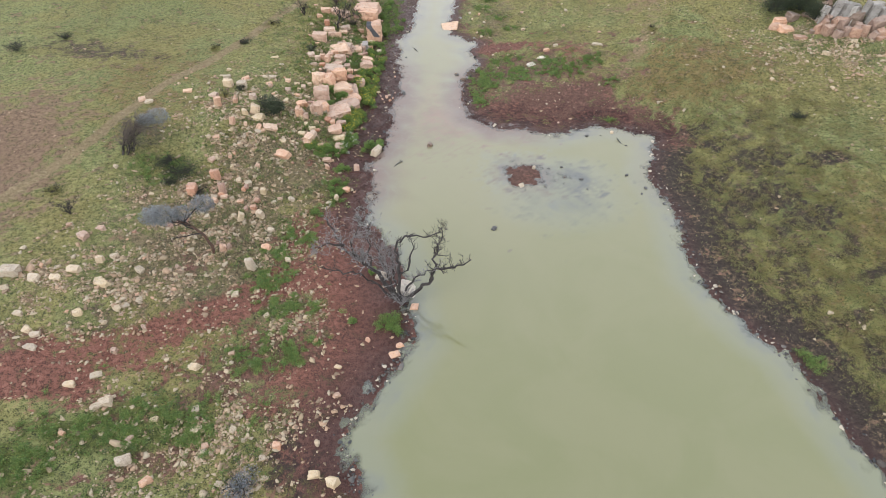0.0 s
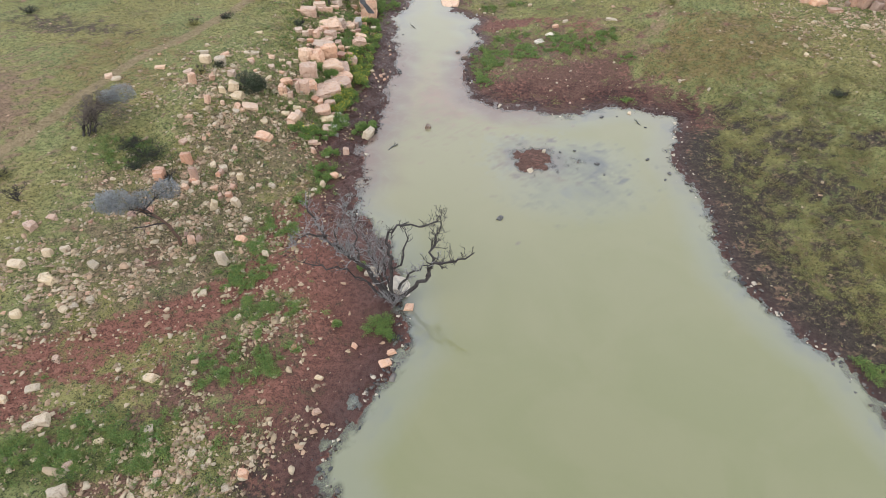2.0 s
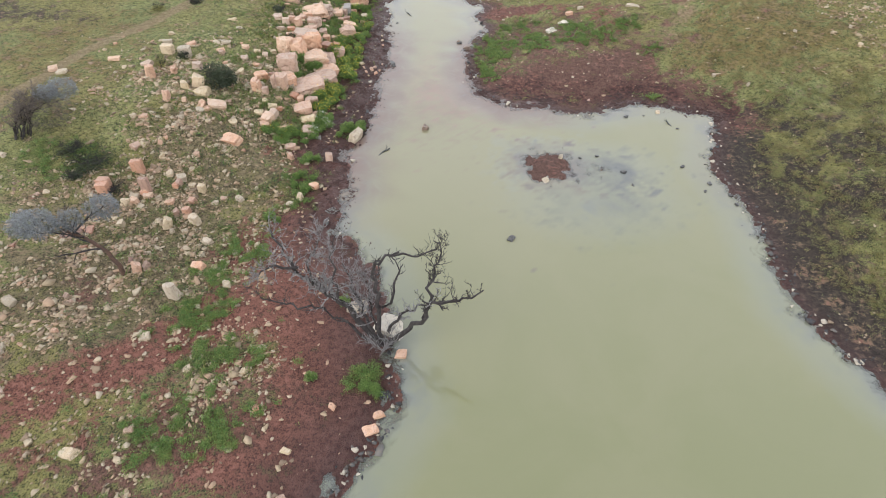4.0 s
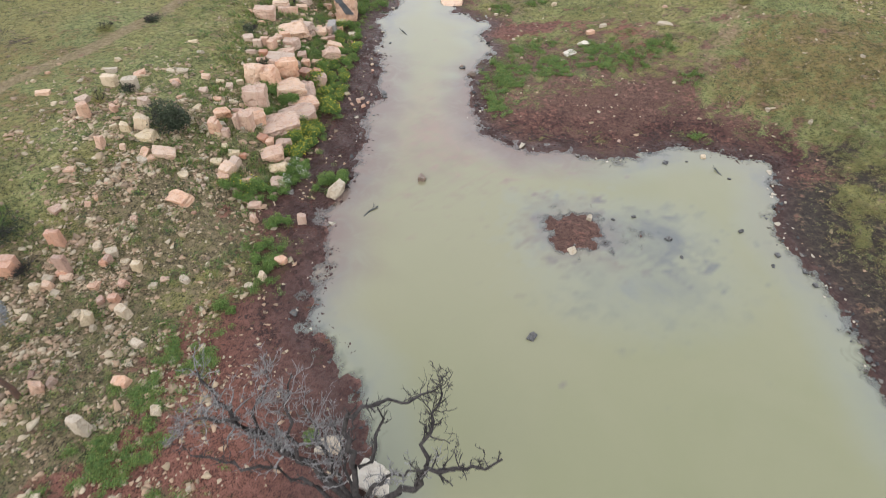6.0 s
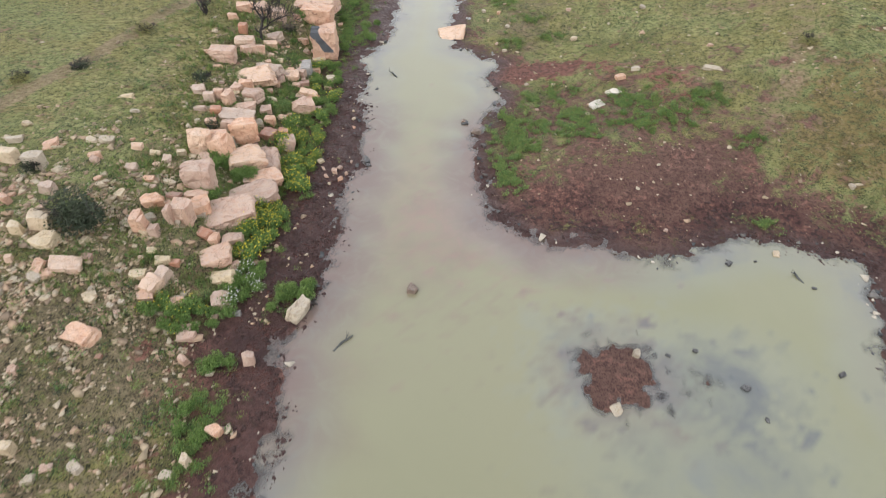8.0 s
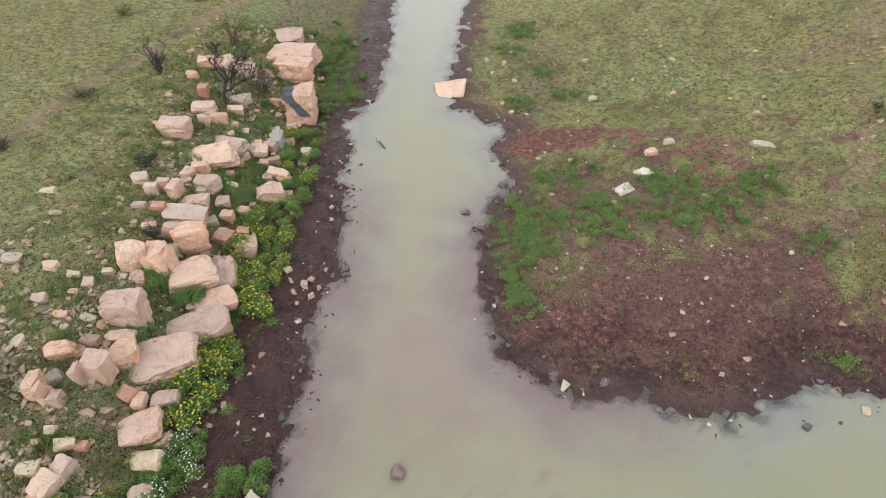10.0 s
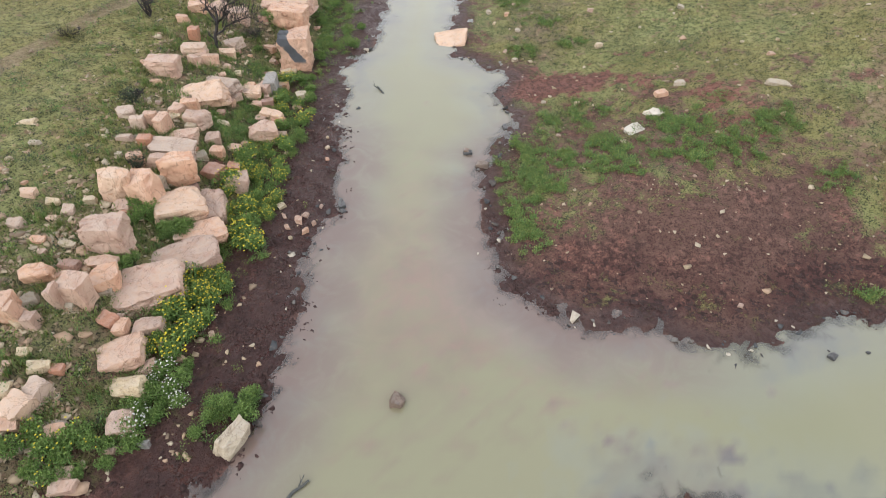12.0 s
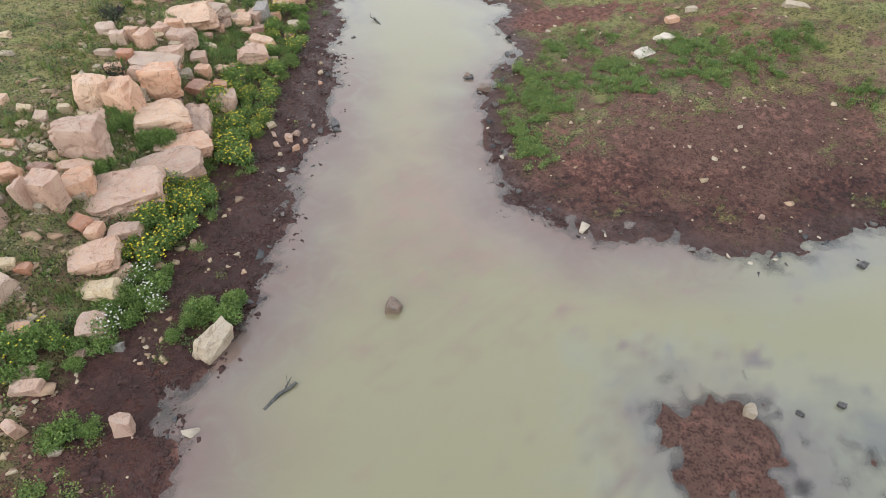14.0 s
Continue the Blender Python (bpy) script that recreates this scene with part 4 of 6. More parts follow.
boulder("rnd", 32.19, 48.97, 0.9, 0.8, 1.7, BLEACHED_ROCK, "tall bleached grey boulder of the rock pile", group="boulders of the rock pile", grow=0.84)
boulder("rnd", 32.70, 48.43, 0.6, 0.8, 1.5, BLEACHED_ROCK, "tall bleached grey boulder of the rock pile", group="boulders of the rock pile", grow=0.84)
boulder("rnd", 33.52, 48.63, 0.65, 0.8, 2.0, BLEACHED_ROCK, "tall bleached grey boulder of the rock pile", group="boulders of the rock pile", grow=0.84)
boulder("rnd", 34.01, 48.09, 0.8, 0.8, 1.7, BLEACHED_ROCK, "tall bleached grey boulder of the rock pile", group="boulders of the rock pile", grow=0.84)
boulder("rnd", 34.84, 48.11, 0.9, 0.8, 1.5, BLEACHED_ROCK, "tall bleached grey boulder of the rock pile", group="boulders of the rock pile", grow=0.84)
boulder("rnd", 30.08, 47.61, 0.8, 0.75, 0.75, PILE_ROCK, "rusty brown boulder of the rock pile", group="boulders of the rock pile", grow=0.84)
boulder("rnd", 30.56, 47.16, 1.0, 0.75, 0.9, PILE_ROCK, "rusty brown boulder of the rock pile", group="boulders of the rock pile", grow=0.84)
boulder("rnd", 31.06, 46.69, 0.7, 0.75, 0.6, PILE_ROCK, "rusty brown boulder of the rock pile", group="boulders of the rock pile", grow=0.84)
boulder("rnd", 31.81, 46.77, 0.8, 0.75, 0.8, PILE_ROCK, "rusty brown boulder of the rock pile", group="boulders of the rock pile", grow=0.84)
boulder("rnd", 32.28, 46.38, 1.0, 0.75, 0.75, PILE_ROCK, "rusty brown boulder of the rock pile", group="boulders of the rock pile", grow=0.84)
boulder("rnd", 33.04, 46.54, 0.7, 0.75, 0.9, PILE_ROCK, "rusty brown boulder of the rock pile", group="boulders of the rock pile", grow=0.84)
boulder("rnd", 33.53, 46.01, 0.8, 0.75, 0.6, PILE_ROCK, "rusty brown boulder of the rock pile", group="boulders of the rock pile", grow=0.84)
boulder("rnd", 34.27, 46.05, 1.0, 0.75, 0.8, PILE_ROCK, "rusty brown boulder of the rock pile", group="boulders of the rock pile", grow=0.84)
boulder("rnd", 30.69, 48.27, 0.7, 0.75, 0.75, PILE_ROCK, "rusty brown boulder of the rock pile", group="boulders of the rock pile", grow=0.84)
boulder("rnd", 31.89, 47.72, 0.8, 0.75, 0.9, PILE_ROCK, "rusty brown boulder of the rock pile", group="boulders of the rock pile", grow=0.84)
boulder("rnd", 33.06, 47.38, 1.0, 0.75, 0.6, PILE_ROCK, "rusty brown boulder of the rock pile", group="boulders of the rock pile", grow=0.84)
boulder("rnd", 34.24, 46.94, 0.7, 0.75, 0.8, PILE_ROCK, "rusty brown boulder of the rock pile", group="boulders of the rock pile", grow=0.84)

for k in range(16):
    boulder(rock_rng.choice(("sq", "flat", "s")), -13.0 + rock_rng.gauss(0, 1.1), 28.6 + rock_rng.gauss(0, 0.7), rock_rng.uniform(0.25, 0.5), 0.3, rock_rng.uniform(0.15, 0.4), rock_rng.choice((ORANGE_ROCK, PINK_ROCK, CREAM_ROCK)),
            "broken piece of sandstone of the fractured outcrop", grow=1.0, deep=0.4)

# the ridge above the inlet, from its far end to the pool
boulder("sq", -9.46, 39.80, 1.25, 0.9, 0.95, turn=3, grow=1.04, deep=0.2)
boulder("flat", -9.40, 39.05, 0.9, 0.4, 0.3, turn=4, grow=1.04, deep=0.2)
boulder("sq", -7.77, 55.78, 2.02, 1.25, 0.9, turn=-4, grow=1.04, deep=0.2)
boulder("s", -11.91, 53.69, 0.65, 0.33, 0.3, turn=0, grow=1.04, deep=0.2)
boulder("s", -11.5, 54.87, 0.95, 0.64, 0.4, turn=10, grow=1.04, deep=0.2)
boulder("flat", -10.79, 55.22, 0.83, 1.03, 0.4, turn=-20, grow=1.04, deep=0.2)
boulder("sq", -9.78, 54.70, 1.09, 0.76, 0.6, turn=0, grow=1.04, deep=0.2)
boulder("sq", -11.07, 52.46, 0.51, 0.50, 0.5, RED_ROCK, turn=8, grow=1.04, deep=0.2)
boulder("s", -9.61, 52.66, 1.09, 0.55, 0.35, PINK_ROCK, turn=-10, grow=1.04, deep=0.2)
boulder("sq", -10.66, 51.14, 1.08, 0.67, 0.5, PINK_ROCK, turn=6, grow=1.04, deep=0.2)
boulder("lean", -10.39, 50.31, 0.62, 0.38, 0.4, turn=-25, grow=1.04, deep=0.2)
boulder("lean", -9.84, 50.62, 0.74, 0.46, 0.45, turn=15, grow=1.04, deep=0.2)
boulder("flat", -9.59, 51.81, 0.75, 0.38, 0.3, PINK_ROCK, turn=0, grow=1.04, deep=0.2)
boulder("sq", -11.18, 49.24, 1.36, 0.84, 0.6, turn=4, grow=1.04, deep=0.2)
boulder("s", -11.25, 48.29, 0.62, 0.31, 0.2, turn=0, grow=1.04, deep=0.2)
boulder("flat", -9.17, 49.06, 1.79, 0.90, 0.35, PINK_ROCK, turn=-14, grow=1.04, deep=0.2)
boulder("sq", -7.43, 50.32, 0.56, 1.07, 0.6, GREY_ROCK, turn=4, grow=1.04, deep=0.2)
boulder("flat", -8.09, 49.41, 0.86, 0.75, 0.3, PINK_ROCK, turn=8, grow=1.04, deep=0.2)
boulder("flat", -9.53, 48.02, 2.2, 1.10, 0.4, PINK_ROCK, turn=12, grow=1.04, deep=0.2)
boulder("sq", -7.62, 49.83, 0.51, 0.51, 0.45, turn=-18, grow=1.04, deep=0.2)
boulder("sq", -7.36, 49.04, 0.55, 0.34, 0.3, RED_ROCK, turn=14, grow=1.04, deep=0.2)
boulder("flat", -7.08, 48.28, 1.04, 0.52, 0.4, PINK_ROCK, turn=-10, grow=1.04, deep=0.2)
boulder("sq", -9.6, 47.10, 0.71, 0.44, 0.4, turn=10, grow=1.04, deep=0.2)
boulder("lean", -9.92, 46.63, 0.45, 0.55, 0.3, turn=-15, grow=1.04, deep=0.2)
boulder("s", -11.34, 45.87, 0.63, 0.52, 0.3, PINK_ROCK, turn=25, grow=1.04, deep=0.2)
boulder("sq", -10.66, 45.27, 0.52, 0.32, 0.45, PINK_ROCK, turn=8, grow=1.04, deep=0.2)
boulder("sq", -10.29, 45.51, 0.47, 0.29, 0.55, turn=4, grow=1.04, deep=0.2)
boulder("sq", -9.87, 45.37, 0.39, 0.74, 0.6, turn=-5, grow=1.04, deep=0.2)
boulder("lean", -9.08, 46.14, 1.0, 0.62, 0.5, turn=-12, grow=1.04, deep=0.2)
boulder("flat", -9.17, 45.18, 1.07, 0.54, 0.35, turn=6, grow=1.04, deep=0.2)
boulder("s", -10.86, 44.49, 0.56, 0.28, 0.2, PINK_ROCK, turn=0, grow=1.04, deep=0.2)
boulder("rnd", -7.01, 46.79, 1.14, 0.71, 0.6, turn=12, grow=1.04, deep=0.2)
boulder("flat", -9.29, 44.35, 1.5, 0.75, 0.4, PINK_ROCK, turn=2, grow=1.04, deep=0.2)
boulder("sq", -9.96, 43.22, 0.47, 0.29, 0.6, turn=10, grow=1.04, deep=0.2)
boulder("rnd", -9.46, 43.31, 0.69, 0.43, 0.55, turn=0, grow=1.04, deep=0.2)
boulder("lean", -8.61, 43.11, 1.23, 0.76, 0.95, turn=14, grow=1.04, deep=0.2)
boulder("rnd", -10.11, 41.81, 1.02, 0.73, 0.95, PINK_ROCK, turn=6, grow=1.04, deep=0.2)
boulder("rnd", -9.14, 41.80, 0.79, 0.78, 1.0, turn=-6, grow=1.04, deep=0.2)
boulder("flat", -8.38, 41.79, 1.59, 1.14, 0.6, PINK_ROCK, turn=28, grow=1.04, deep=0.2)
boulder("sq", -7.89, 43.78, 0.68, 0.66, 0.4, RED_ROCK, turn=-20, grow=1.04, deep=0.2)
boulder("s", -7.4, 44.25, 0.43, 0.38, 0.5, RED_ROCK, turn=10, grow=1.04, deep=0.2)
boulder("rnd", -7.17, 43.65, 0.76, 0.73, 0.5, turn=10, grow=1.04, deep=0.2)
boulder("s", -10.65, 41.37, 0.4, 0.23, 0.25, CREAM_ROCK, turn=10, grow=1.04, deep=0.2)
boulder("ledge", -7.54, 42.26, 0.85, 1.37, 0.45, turn=12, grow=1.04, deep=0.2)
boulder("ledge", -7.49, 41.04, 1.3, 0.91, 0.5, turn=38, grow=1.04, deep=0.2)
boulder("ledge", -7.71, 40.05, 1.92, 1.11, 0.5, turn=24, grow=1.04, deep=0.2)
boulder("flat", -8.23, 38.65, 2.11, 1.49, 0.55, turn=22, grow=1.04, deep=0.2)
boulder("lean", -9.06, 38.45, 0.74, 0.76, 0.5, turn=20, grow=1.04, deep=0.2)
boulder("lean", -10.6, 38.33, 0.81, 0.50, 0.45, turn=12, grow=1.04, deep=0.2)
boulder("sq", -9.45, 37.80, 0.76, 0.69, 0.75, turn=-4, grow=1.04, deep=0.2)
boulder("thin", -9.74, 37.55, 0.21, 0.40, 0.8, turn=0, grow=1.04, deep=0.2)
boulder("sq", -10.68, 37.05, 0.35, 0.67, 0.6, turn=4, grow=1.04, deep=0.2)
boulder("thin", -10.35, 36.95, 0.19, 0.36, 0.7, turn=-4, grow=1.04, deep=0.2)
boulder("sq", -10.1, 36.82, 0.35, 0.36, 0.4, turn=2, grow=1.04, deep=0.2)
boulder("sq", -8.35, 37.25, 0.36, 0.52, 0.3, turn=5, grow=1.04, deep=0.2)
boulder("flat", -7.76, 37.48, 0.74, 0.47, 0.45, turn=10, grow=1.04, deep=0.2)
boulder("flat", -8.15, 36.56, 1.14, 0.94, 0.35, turn=18, grow=1.04, deep=0.2)
boulder("s", -7.55, 36.41, 0.56, 0.44, 0.25, turn=30, grow=1.04, deep=0.2)
boulder("lean", -7.63, 35.75, 0.9, 0.56, 0.5, CREAM_ROCK, turn=-8, grow=1.04, deep=0.2)
boulder("flat", -7.61, 34.86, 0.63, 0.63, 0.35, turn=22, grow=1.04, deep=0.2)
boulder("s", -6.92, 34.39, 0.28, 0.15, 0.2, GREY_ROCK, turn=0, grow=1.04, deep=0.2)
boulder("flat", -5.0, 34.60, 0.95, 0.5, 0.5, CREAM_ROCK, "grey-brown slab leaning out of the grass at the pool", turn=62, grow=1.0, deep=0.2)
boulder("flat", -8.46, 33.62, 0.66, 0.33, 0.2, turn=6, grow=1.04, deep=0.2)
boulder("flat", -8.23, 33.34, 0.6, 0.30, 0.25, turn=10, grow=1.04, deep=0.2)
boulder("flat", -9.41, 35.22, 0.46, 0.63, 0.35, PINK_ROCK, turn=-15, grow=1.04, deep=0.2)
boulder("flat", -9.61, 34.81, 0.53, 0.67, 0.4, PINK_ROCK, turn=-20, grow=1.04, deep=0.2)
boulder("s", -9.59, 35.72, 0.55, 0.28, 0.25, CREAM_ROCK, turn=20, grow=1.04, deep=0.2)
boulder("s", -12.26, 41.21, 0.43, 0.34, 0.22, PINK_ROCK, turn=0, grow=1.04, deep=0.2)
boulder("s", -11.52, 41.02, 0.43, 0.21, 0.2, CREAM_ROCK, turn=0, grow=1.04, deep=0.2)
boulder("s", -11.03, 40.84, 0.36, 0.34, 0.22, PINK_ROCK, turn=0, grow=1.04, deep=0.2)
boulder("s", -11.98, 39.98, 0.44, 0.33, 0.22, PINK_ROCK, turn=0, grow=1.04, deep=0.2)
boulder("flat", -11.31, 39.57, 0.49, 0.24, 0.16, turn=0, grow=1.04, deep=0.2)
boulder("s", -10.53, 39.54, 0.45, 0.28, 0.2, CREAM_ROCK, turn=0, grow=1.04, deep=0.2)
boulder("s", -11.26, 40.37, 0.3, 0.21, 0.18, PINK_ROCK, turn=0, grow=1.04, deep=0.2)
boulder("s", -13.98, 44.64, 0.74, 0.37, 0.15, CREAM_ROCK, turn=0, grow=1.04, deep=0.2)
boulder("s", -13.17, 43.55, 0.43, 0.23, 0.15, turn=0, grow=1.04, deep=0.2)

for k in range(140):
    along = rock_rng.random()
    y = 33.5 + 25.0 * along
    x = -10.2 + 3.0 * along ** 0.75 + rock_rng.gauss(0, 0.9)
    size = rock_rng.uniform(0.16, 0.52)
    boulder(rock_rng.choice(("s", "s", "sq", "flat")), x, y, size, size * 0.8, size * rock_rng.uniform(0.35, 0.7), rock_rng.choice((SANDSTONE, SANDSTONE, CREAM_ROCK, RED_ROCK)),
            "small broken piece of sandstone wedged among bigger blocks", sink=0.07)

# ---- loose stones ----
stone_rng = random.Random(5)
STONE_MATS = [SANDSTONE, CREAM_ROCK, PALE_ROCK, CREAM_ROCK, SANDSTONE, RED_ROCK, CREAM_ROCK, SANDSTONE, CREAM_ROCK]
stone_kinds = []
for mat in STONE_MATS:
    me = rock_mesh("stone", stone_rng, 0.2, 7, 0.04, 0.35)
    me.materials.append(mat)
    stone_kinds.append(me)


def stone(me, x, y, size, group, label, dip=0.3, z=None):
    ob = tagged(new("stone", me), label, "stone", group)
    flat = stone_rng.uniform(0.4, 0.75)
    s = Matrix.Diagonal((size * stone_rng.uniform(0.8, 1.3), size * stone_rng.uniform(0.65, 1.0), size * flat, 1))
    z = ground_z(x, y) if z is None else z
    ob.matrix_basis = pose(x, y, z - dip * size * flat, stone_rng.uniform(-14, 14), stone_rng.uniform(-14, 14), stone_rng.uniform(0, 360)) @ s
    return ob


def stony(x, y):
    """How thickly loose stones lie on the ground, 0..1."""
    z = covers(x, y)
    d, west = z["d"], z["west"]
    belt = np.exp(-((d - 5.6 - 2.6 * (1 - ramp(y, 29, 36))) / (2.3 + 1.8 * (1 - ramp(y, 28, 34)))) ** 2) * (1 - 0.75 * ramp(y, 40, 44))
    more = np.maximum(0.85 * blob(x, y, -9.0, 12.0, 5.5, 2.6, 5), 0.9 * blob(x, y, -16.5, 20.5, 4.5, 3.6, -10))
    more = np.maximum(more, 0.35 * blob(x, y, -16.0, 15.5, 6.0, 3.0))
    more = np.maximum(more, np.maximum(0.8 * blob(x, y, -14.0, 37.0, 3.8, 4.2), 0.95 * blob(x, y, -11.6, 32.8, 3.8, 4.2)))
    west_part = np.maximum(belt * ramp(y, 16, 20), more)
    east_part = 0.65 * blob(x, y, 30.5, 45.0, 5.0, 4.2) + 0.012
    patch = 0.10 + 0.9 * ramp(waves(x, y, 3.4, 21) + 0.6 * waves(x, y, 1.1, 22), -0.25, 0.75)
    return np.where(west, west_part, east_part) * patch * np.where(d > 0.6, 1, 0) * (1 - 0.6 * (1 - ramp(d, 1.5, 4))) * (1 - 0.8 * strip(x, y, CATTLE_PATH, 1.9))


def scattered(count, x0, x1, y0, y1, field, seed):
    """Random places where field says so."""
    rng = np.random.RandomState(seed)
    px, py, got = [], [], 0
    while got < count:
        x, y = rng.uniform(x0, x1, 40000), rng.uniform(y0, y1, 40000)
        ok = rng.uniform(0, 1, 40000) < field(x, y)
        px.append(x[ok]), py.append(y[ok])
        got += ok.sum()
        if not ok.any():
            break
    return np.concatenate(px)[:count], np.concatenate(py)[:count]


sx, sy = scattered(290, -24, 36, 9.5, 56, stony, 3)
for x, y in zip(sx, sy):
    size = min(0.5, 0.15 + stone_rng.expovariate(10.0))
    stone(stone_rng.choice(stone_kinds if x < 15 else stone_kinds[1:4]), x, y, size, "loose stones of the slope", "loose weathered stone half sunk in the turf")


def joined(name, mats, templates, xs, ys, sizes, dip, seed, zs=None, tilt=0.25, flat=1.0):
    """Many small copies of a few template shapes as one mesh."""
    rng = np.random.RandomState(seed)
    zs = height(xs, ys) if zs is None else zs
    pick = rng.randint(0, len(templates), len(xs))
    all_co, all_f, all_m, tones, at = [], [], [], [], 0
    for k, (co, faces) in enumerate(templates):
        which = np.nonzero(pick == k)[0]
        n = len(which)
        if not n:
            continue
        a = rng.uniform(0, 6.283, n)
        c, s = np.cos(a), np.sin(a)
        tx, ty = rng.normal(0, tilt, n), rng.normal(0, tilt, n)
        size = sizes[which]
        px = co[None, :, 0] * c[:, None] - co[None, :, 1] * s[:, None]
        py = co[None, :, 0] * s[:, None] + co[None, :, 1] * c[:, None]
        pz = co[None, :, 2] * flat + px * tx[:, None] + py * ty[:, None]
        p = np.stack([px, py, pz], -1) * size[:, None, None]
        p += np.stack([xs[which], ys[which], zs[which] - dip * size], -1)[:, None, :]
        all_co.append(p.reshape(-1, 3))
        all_f.append((faces[None] + (np.arange(n) * len(co))[:, None, None] + at).reshape(-1, 3))
        all_m.append(np.repeat(rng.randint(0, len(mats), n), len(faces)))
        tones.append(np.repeat(np.clip(rng.normal(0.5, 0.25, n), 0, 1), len(co)))
        at += n * len(co)
    me = mesh_from(name, np.concatenate(all_co), np.concatenate(all_f), smooth=False)
    for m in mats:
        me.materials.append(m)
    me.polygons.foreach_set("material_index", np.concatenate(all_m).astype(np.int32))
    paint(me, "tone", np.concatenate(tones))
    return new(name, me)


def pebble_template(seed):
    """A sharp-edged shard of about twenty triangles."""
    rng = random.Random(seed)
    bm = bmesh.new()
    for k in range(11):
        a, h = rng.uniform(0, 6.283), rng.uniform(-0.3, 0.3)
        r = 0.5 * rng.uniform(0.7, 1.1)
        bm.verts.new((r * math.cos(a) * 1.15, r * math.sin(a) * 0.8, h))
    bmesh.ops.convex_hull(bm, input=list(bm.verts))
    bmesh.ops.delete(bm, geom=[v for v in bm.verts if not v.link_faces], context="VERTS")
    bmesh.ops.triangulate(bm, faces=list(bm.faces))
    bm.verts.index_update()
    out = np.array([v.co[:] for v in bm.verts]), np.array([[v.index for v in f.verts] for f in bm.faces])
    bm.free()
    return out


PEBBLES = [pebble_template(k) for k in range(8)]
sx, sy = scattered(26000, -26, 38, 8.5, 60, stony, 4)
rng = np.random.RandomState(8)
tagged(joined("gravel", [GRAVEL], PEBBLES, sx, sy, 0.05 + rng.gamma(1.25, 0.056, len(sx)), -0.05, 8, flat=0.7),
       "countless cream and pink stones strewn over the slope", "gravel", kind="stuff")


def anywhere(x, y):
    z = covers(x, y)
    d = z["d"]
    return np.where(d > 0.3, 0.5, 0.0) * (0.3 + 0.7 * ramp(waves(x, y, 8, 31), -0.2, 0.6))


sx, sy = scattered(3600, -45, 45, 9, 70, anywhere, 14)
tagged(joined("scattered_pebbles", [GRAVEL], PEBBLES, sx, sy, 0.035 + rng.gamma(1.2, 0.028, len(sx)), -0.1, 9),
       "small pale pebbles dotted over the turf", "gravel", kind="stuff")


def waterline(x, y):
    z = covers(x, y)
    d, west = z["d"], z["west"]
    near = np.exp(-((d - 0.1) / 0.35) ** 2)
    place = np.where(west, np.maximum(blob(x, y, -2.3, 17.2, 1.6, 2.4), np.maximum(blob(x, y, -3.6, 11.5, 1.4, 2.4), 0.12)), np.where(y < 37, 0.45, 0.15))
    return near * place


sx, sy = scattered(760, -7, 22, 9, 56, waterline, 17)
tagged(joined("shore_pebbles", [WET_GRAVEL], PEBBLES, sx, sy, 0.07 + rng.gamma(1.5, 0.045, len(sx)), -0.05, 10, zs=np.maximum(height(sx, sy), -0.04)),
       "dark wet pebbles along the edge of the pool", "gravel", kind="stuff")


def trampled(x, y):
    z = covers(x, y)
    d, west = z["d"], z["west"]
    flat = np.where(inside(x, y, FLATS), 0.9, 0.0) * (1 - ramp(d, 0.4, 2.6)) + np.where(west & (y > 26) & (y < 50), 1.5, 0.0) * np.exp(-((d - 0.7) / 1.1) ** 2)
    return np.where(d > 0.0, 1, 0.5) * np.where(d > -0.6, 1, 0) * flat * ramp(waves(x, y, 1.3, 41) + 0.5 * waves(x, y, 0.5, 42), 0.0, 0.6) * z["mud"]


sx, sy = scattered(9000, -8, 18, 24, 50, trampled, 19)
tagged(joined("trampled_mud", [MUD_CLOD], PEBBLES, sx, sy, 0.03 + rng.gamma(1.3, 0.035, len(sx)), 0.0, 12, zs=np.maximum(height(sx, sy), -0.005), tilt=0.12, flat=0.25),
       "dark wet clods of hoof-trodden mud", "mud", kind="stuff")

wet_kinds = []
for k in range(3):
    me = rock_mesh("stone", stone_rng, 0.2, 7, 0.04, 0.35)
    me.materials.append(WET_STONE)
    wet_kinds.append(me)
pale_kind, sand_kind = stone_kinds[2], stone_kinds[0]
WET = "dark wet stone breaking the surface of the pool"
for x, y, size in ((2.95, 26.9, 0.38), (12.2, 32.6, 0.24), (10.25, 37.3, 0.26), (9.05, 32.05, 0.24), (7.0, 33.2, 0.16), (11.3, 37.5, 0.14), (13.2, 31.2, 0.22), (14.0, 29.6, 0.25),
                   (13.9, 30.3, 0.2), (12.8, 30.6, 0.16), (12.9, 36.2, 0.18), (9.3, 31.0, 0.14), (7.9, 33.4, 0.2)):
    stone(wet_kinds[int(size * 100) % 3], x, y, size, "stones in the pool", WET, 0.25, -0.02)
for x, y, size in ((-3.62, 43.2, 0.28), (-3.55, 42.9, 0.24), (-3.7, 43.45, 0.2), (2.2, 48.2, 0.25), (2.35, 49.3, 0.2), (0.68, 46.35, 0.34), (-3.82, 54.7, 0.3), (2.4, 47.0, 0.22)):
    stone(wet_kinds[int(size * 100) % 3], x, y, size, "stones in the inlet", "dark wet stone at the muddy edge of the inlet", 0.25, -0.02)
brown_stone = stone_kinds[8].copy()
brown_stone.materials[0] = BROWN_ROCK
stone(brown_stone, -1.28, 35.72, 0.46, "stones in the pool", "half-sunk brown stone with a pale top in the pool", 0.3, -0.03)
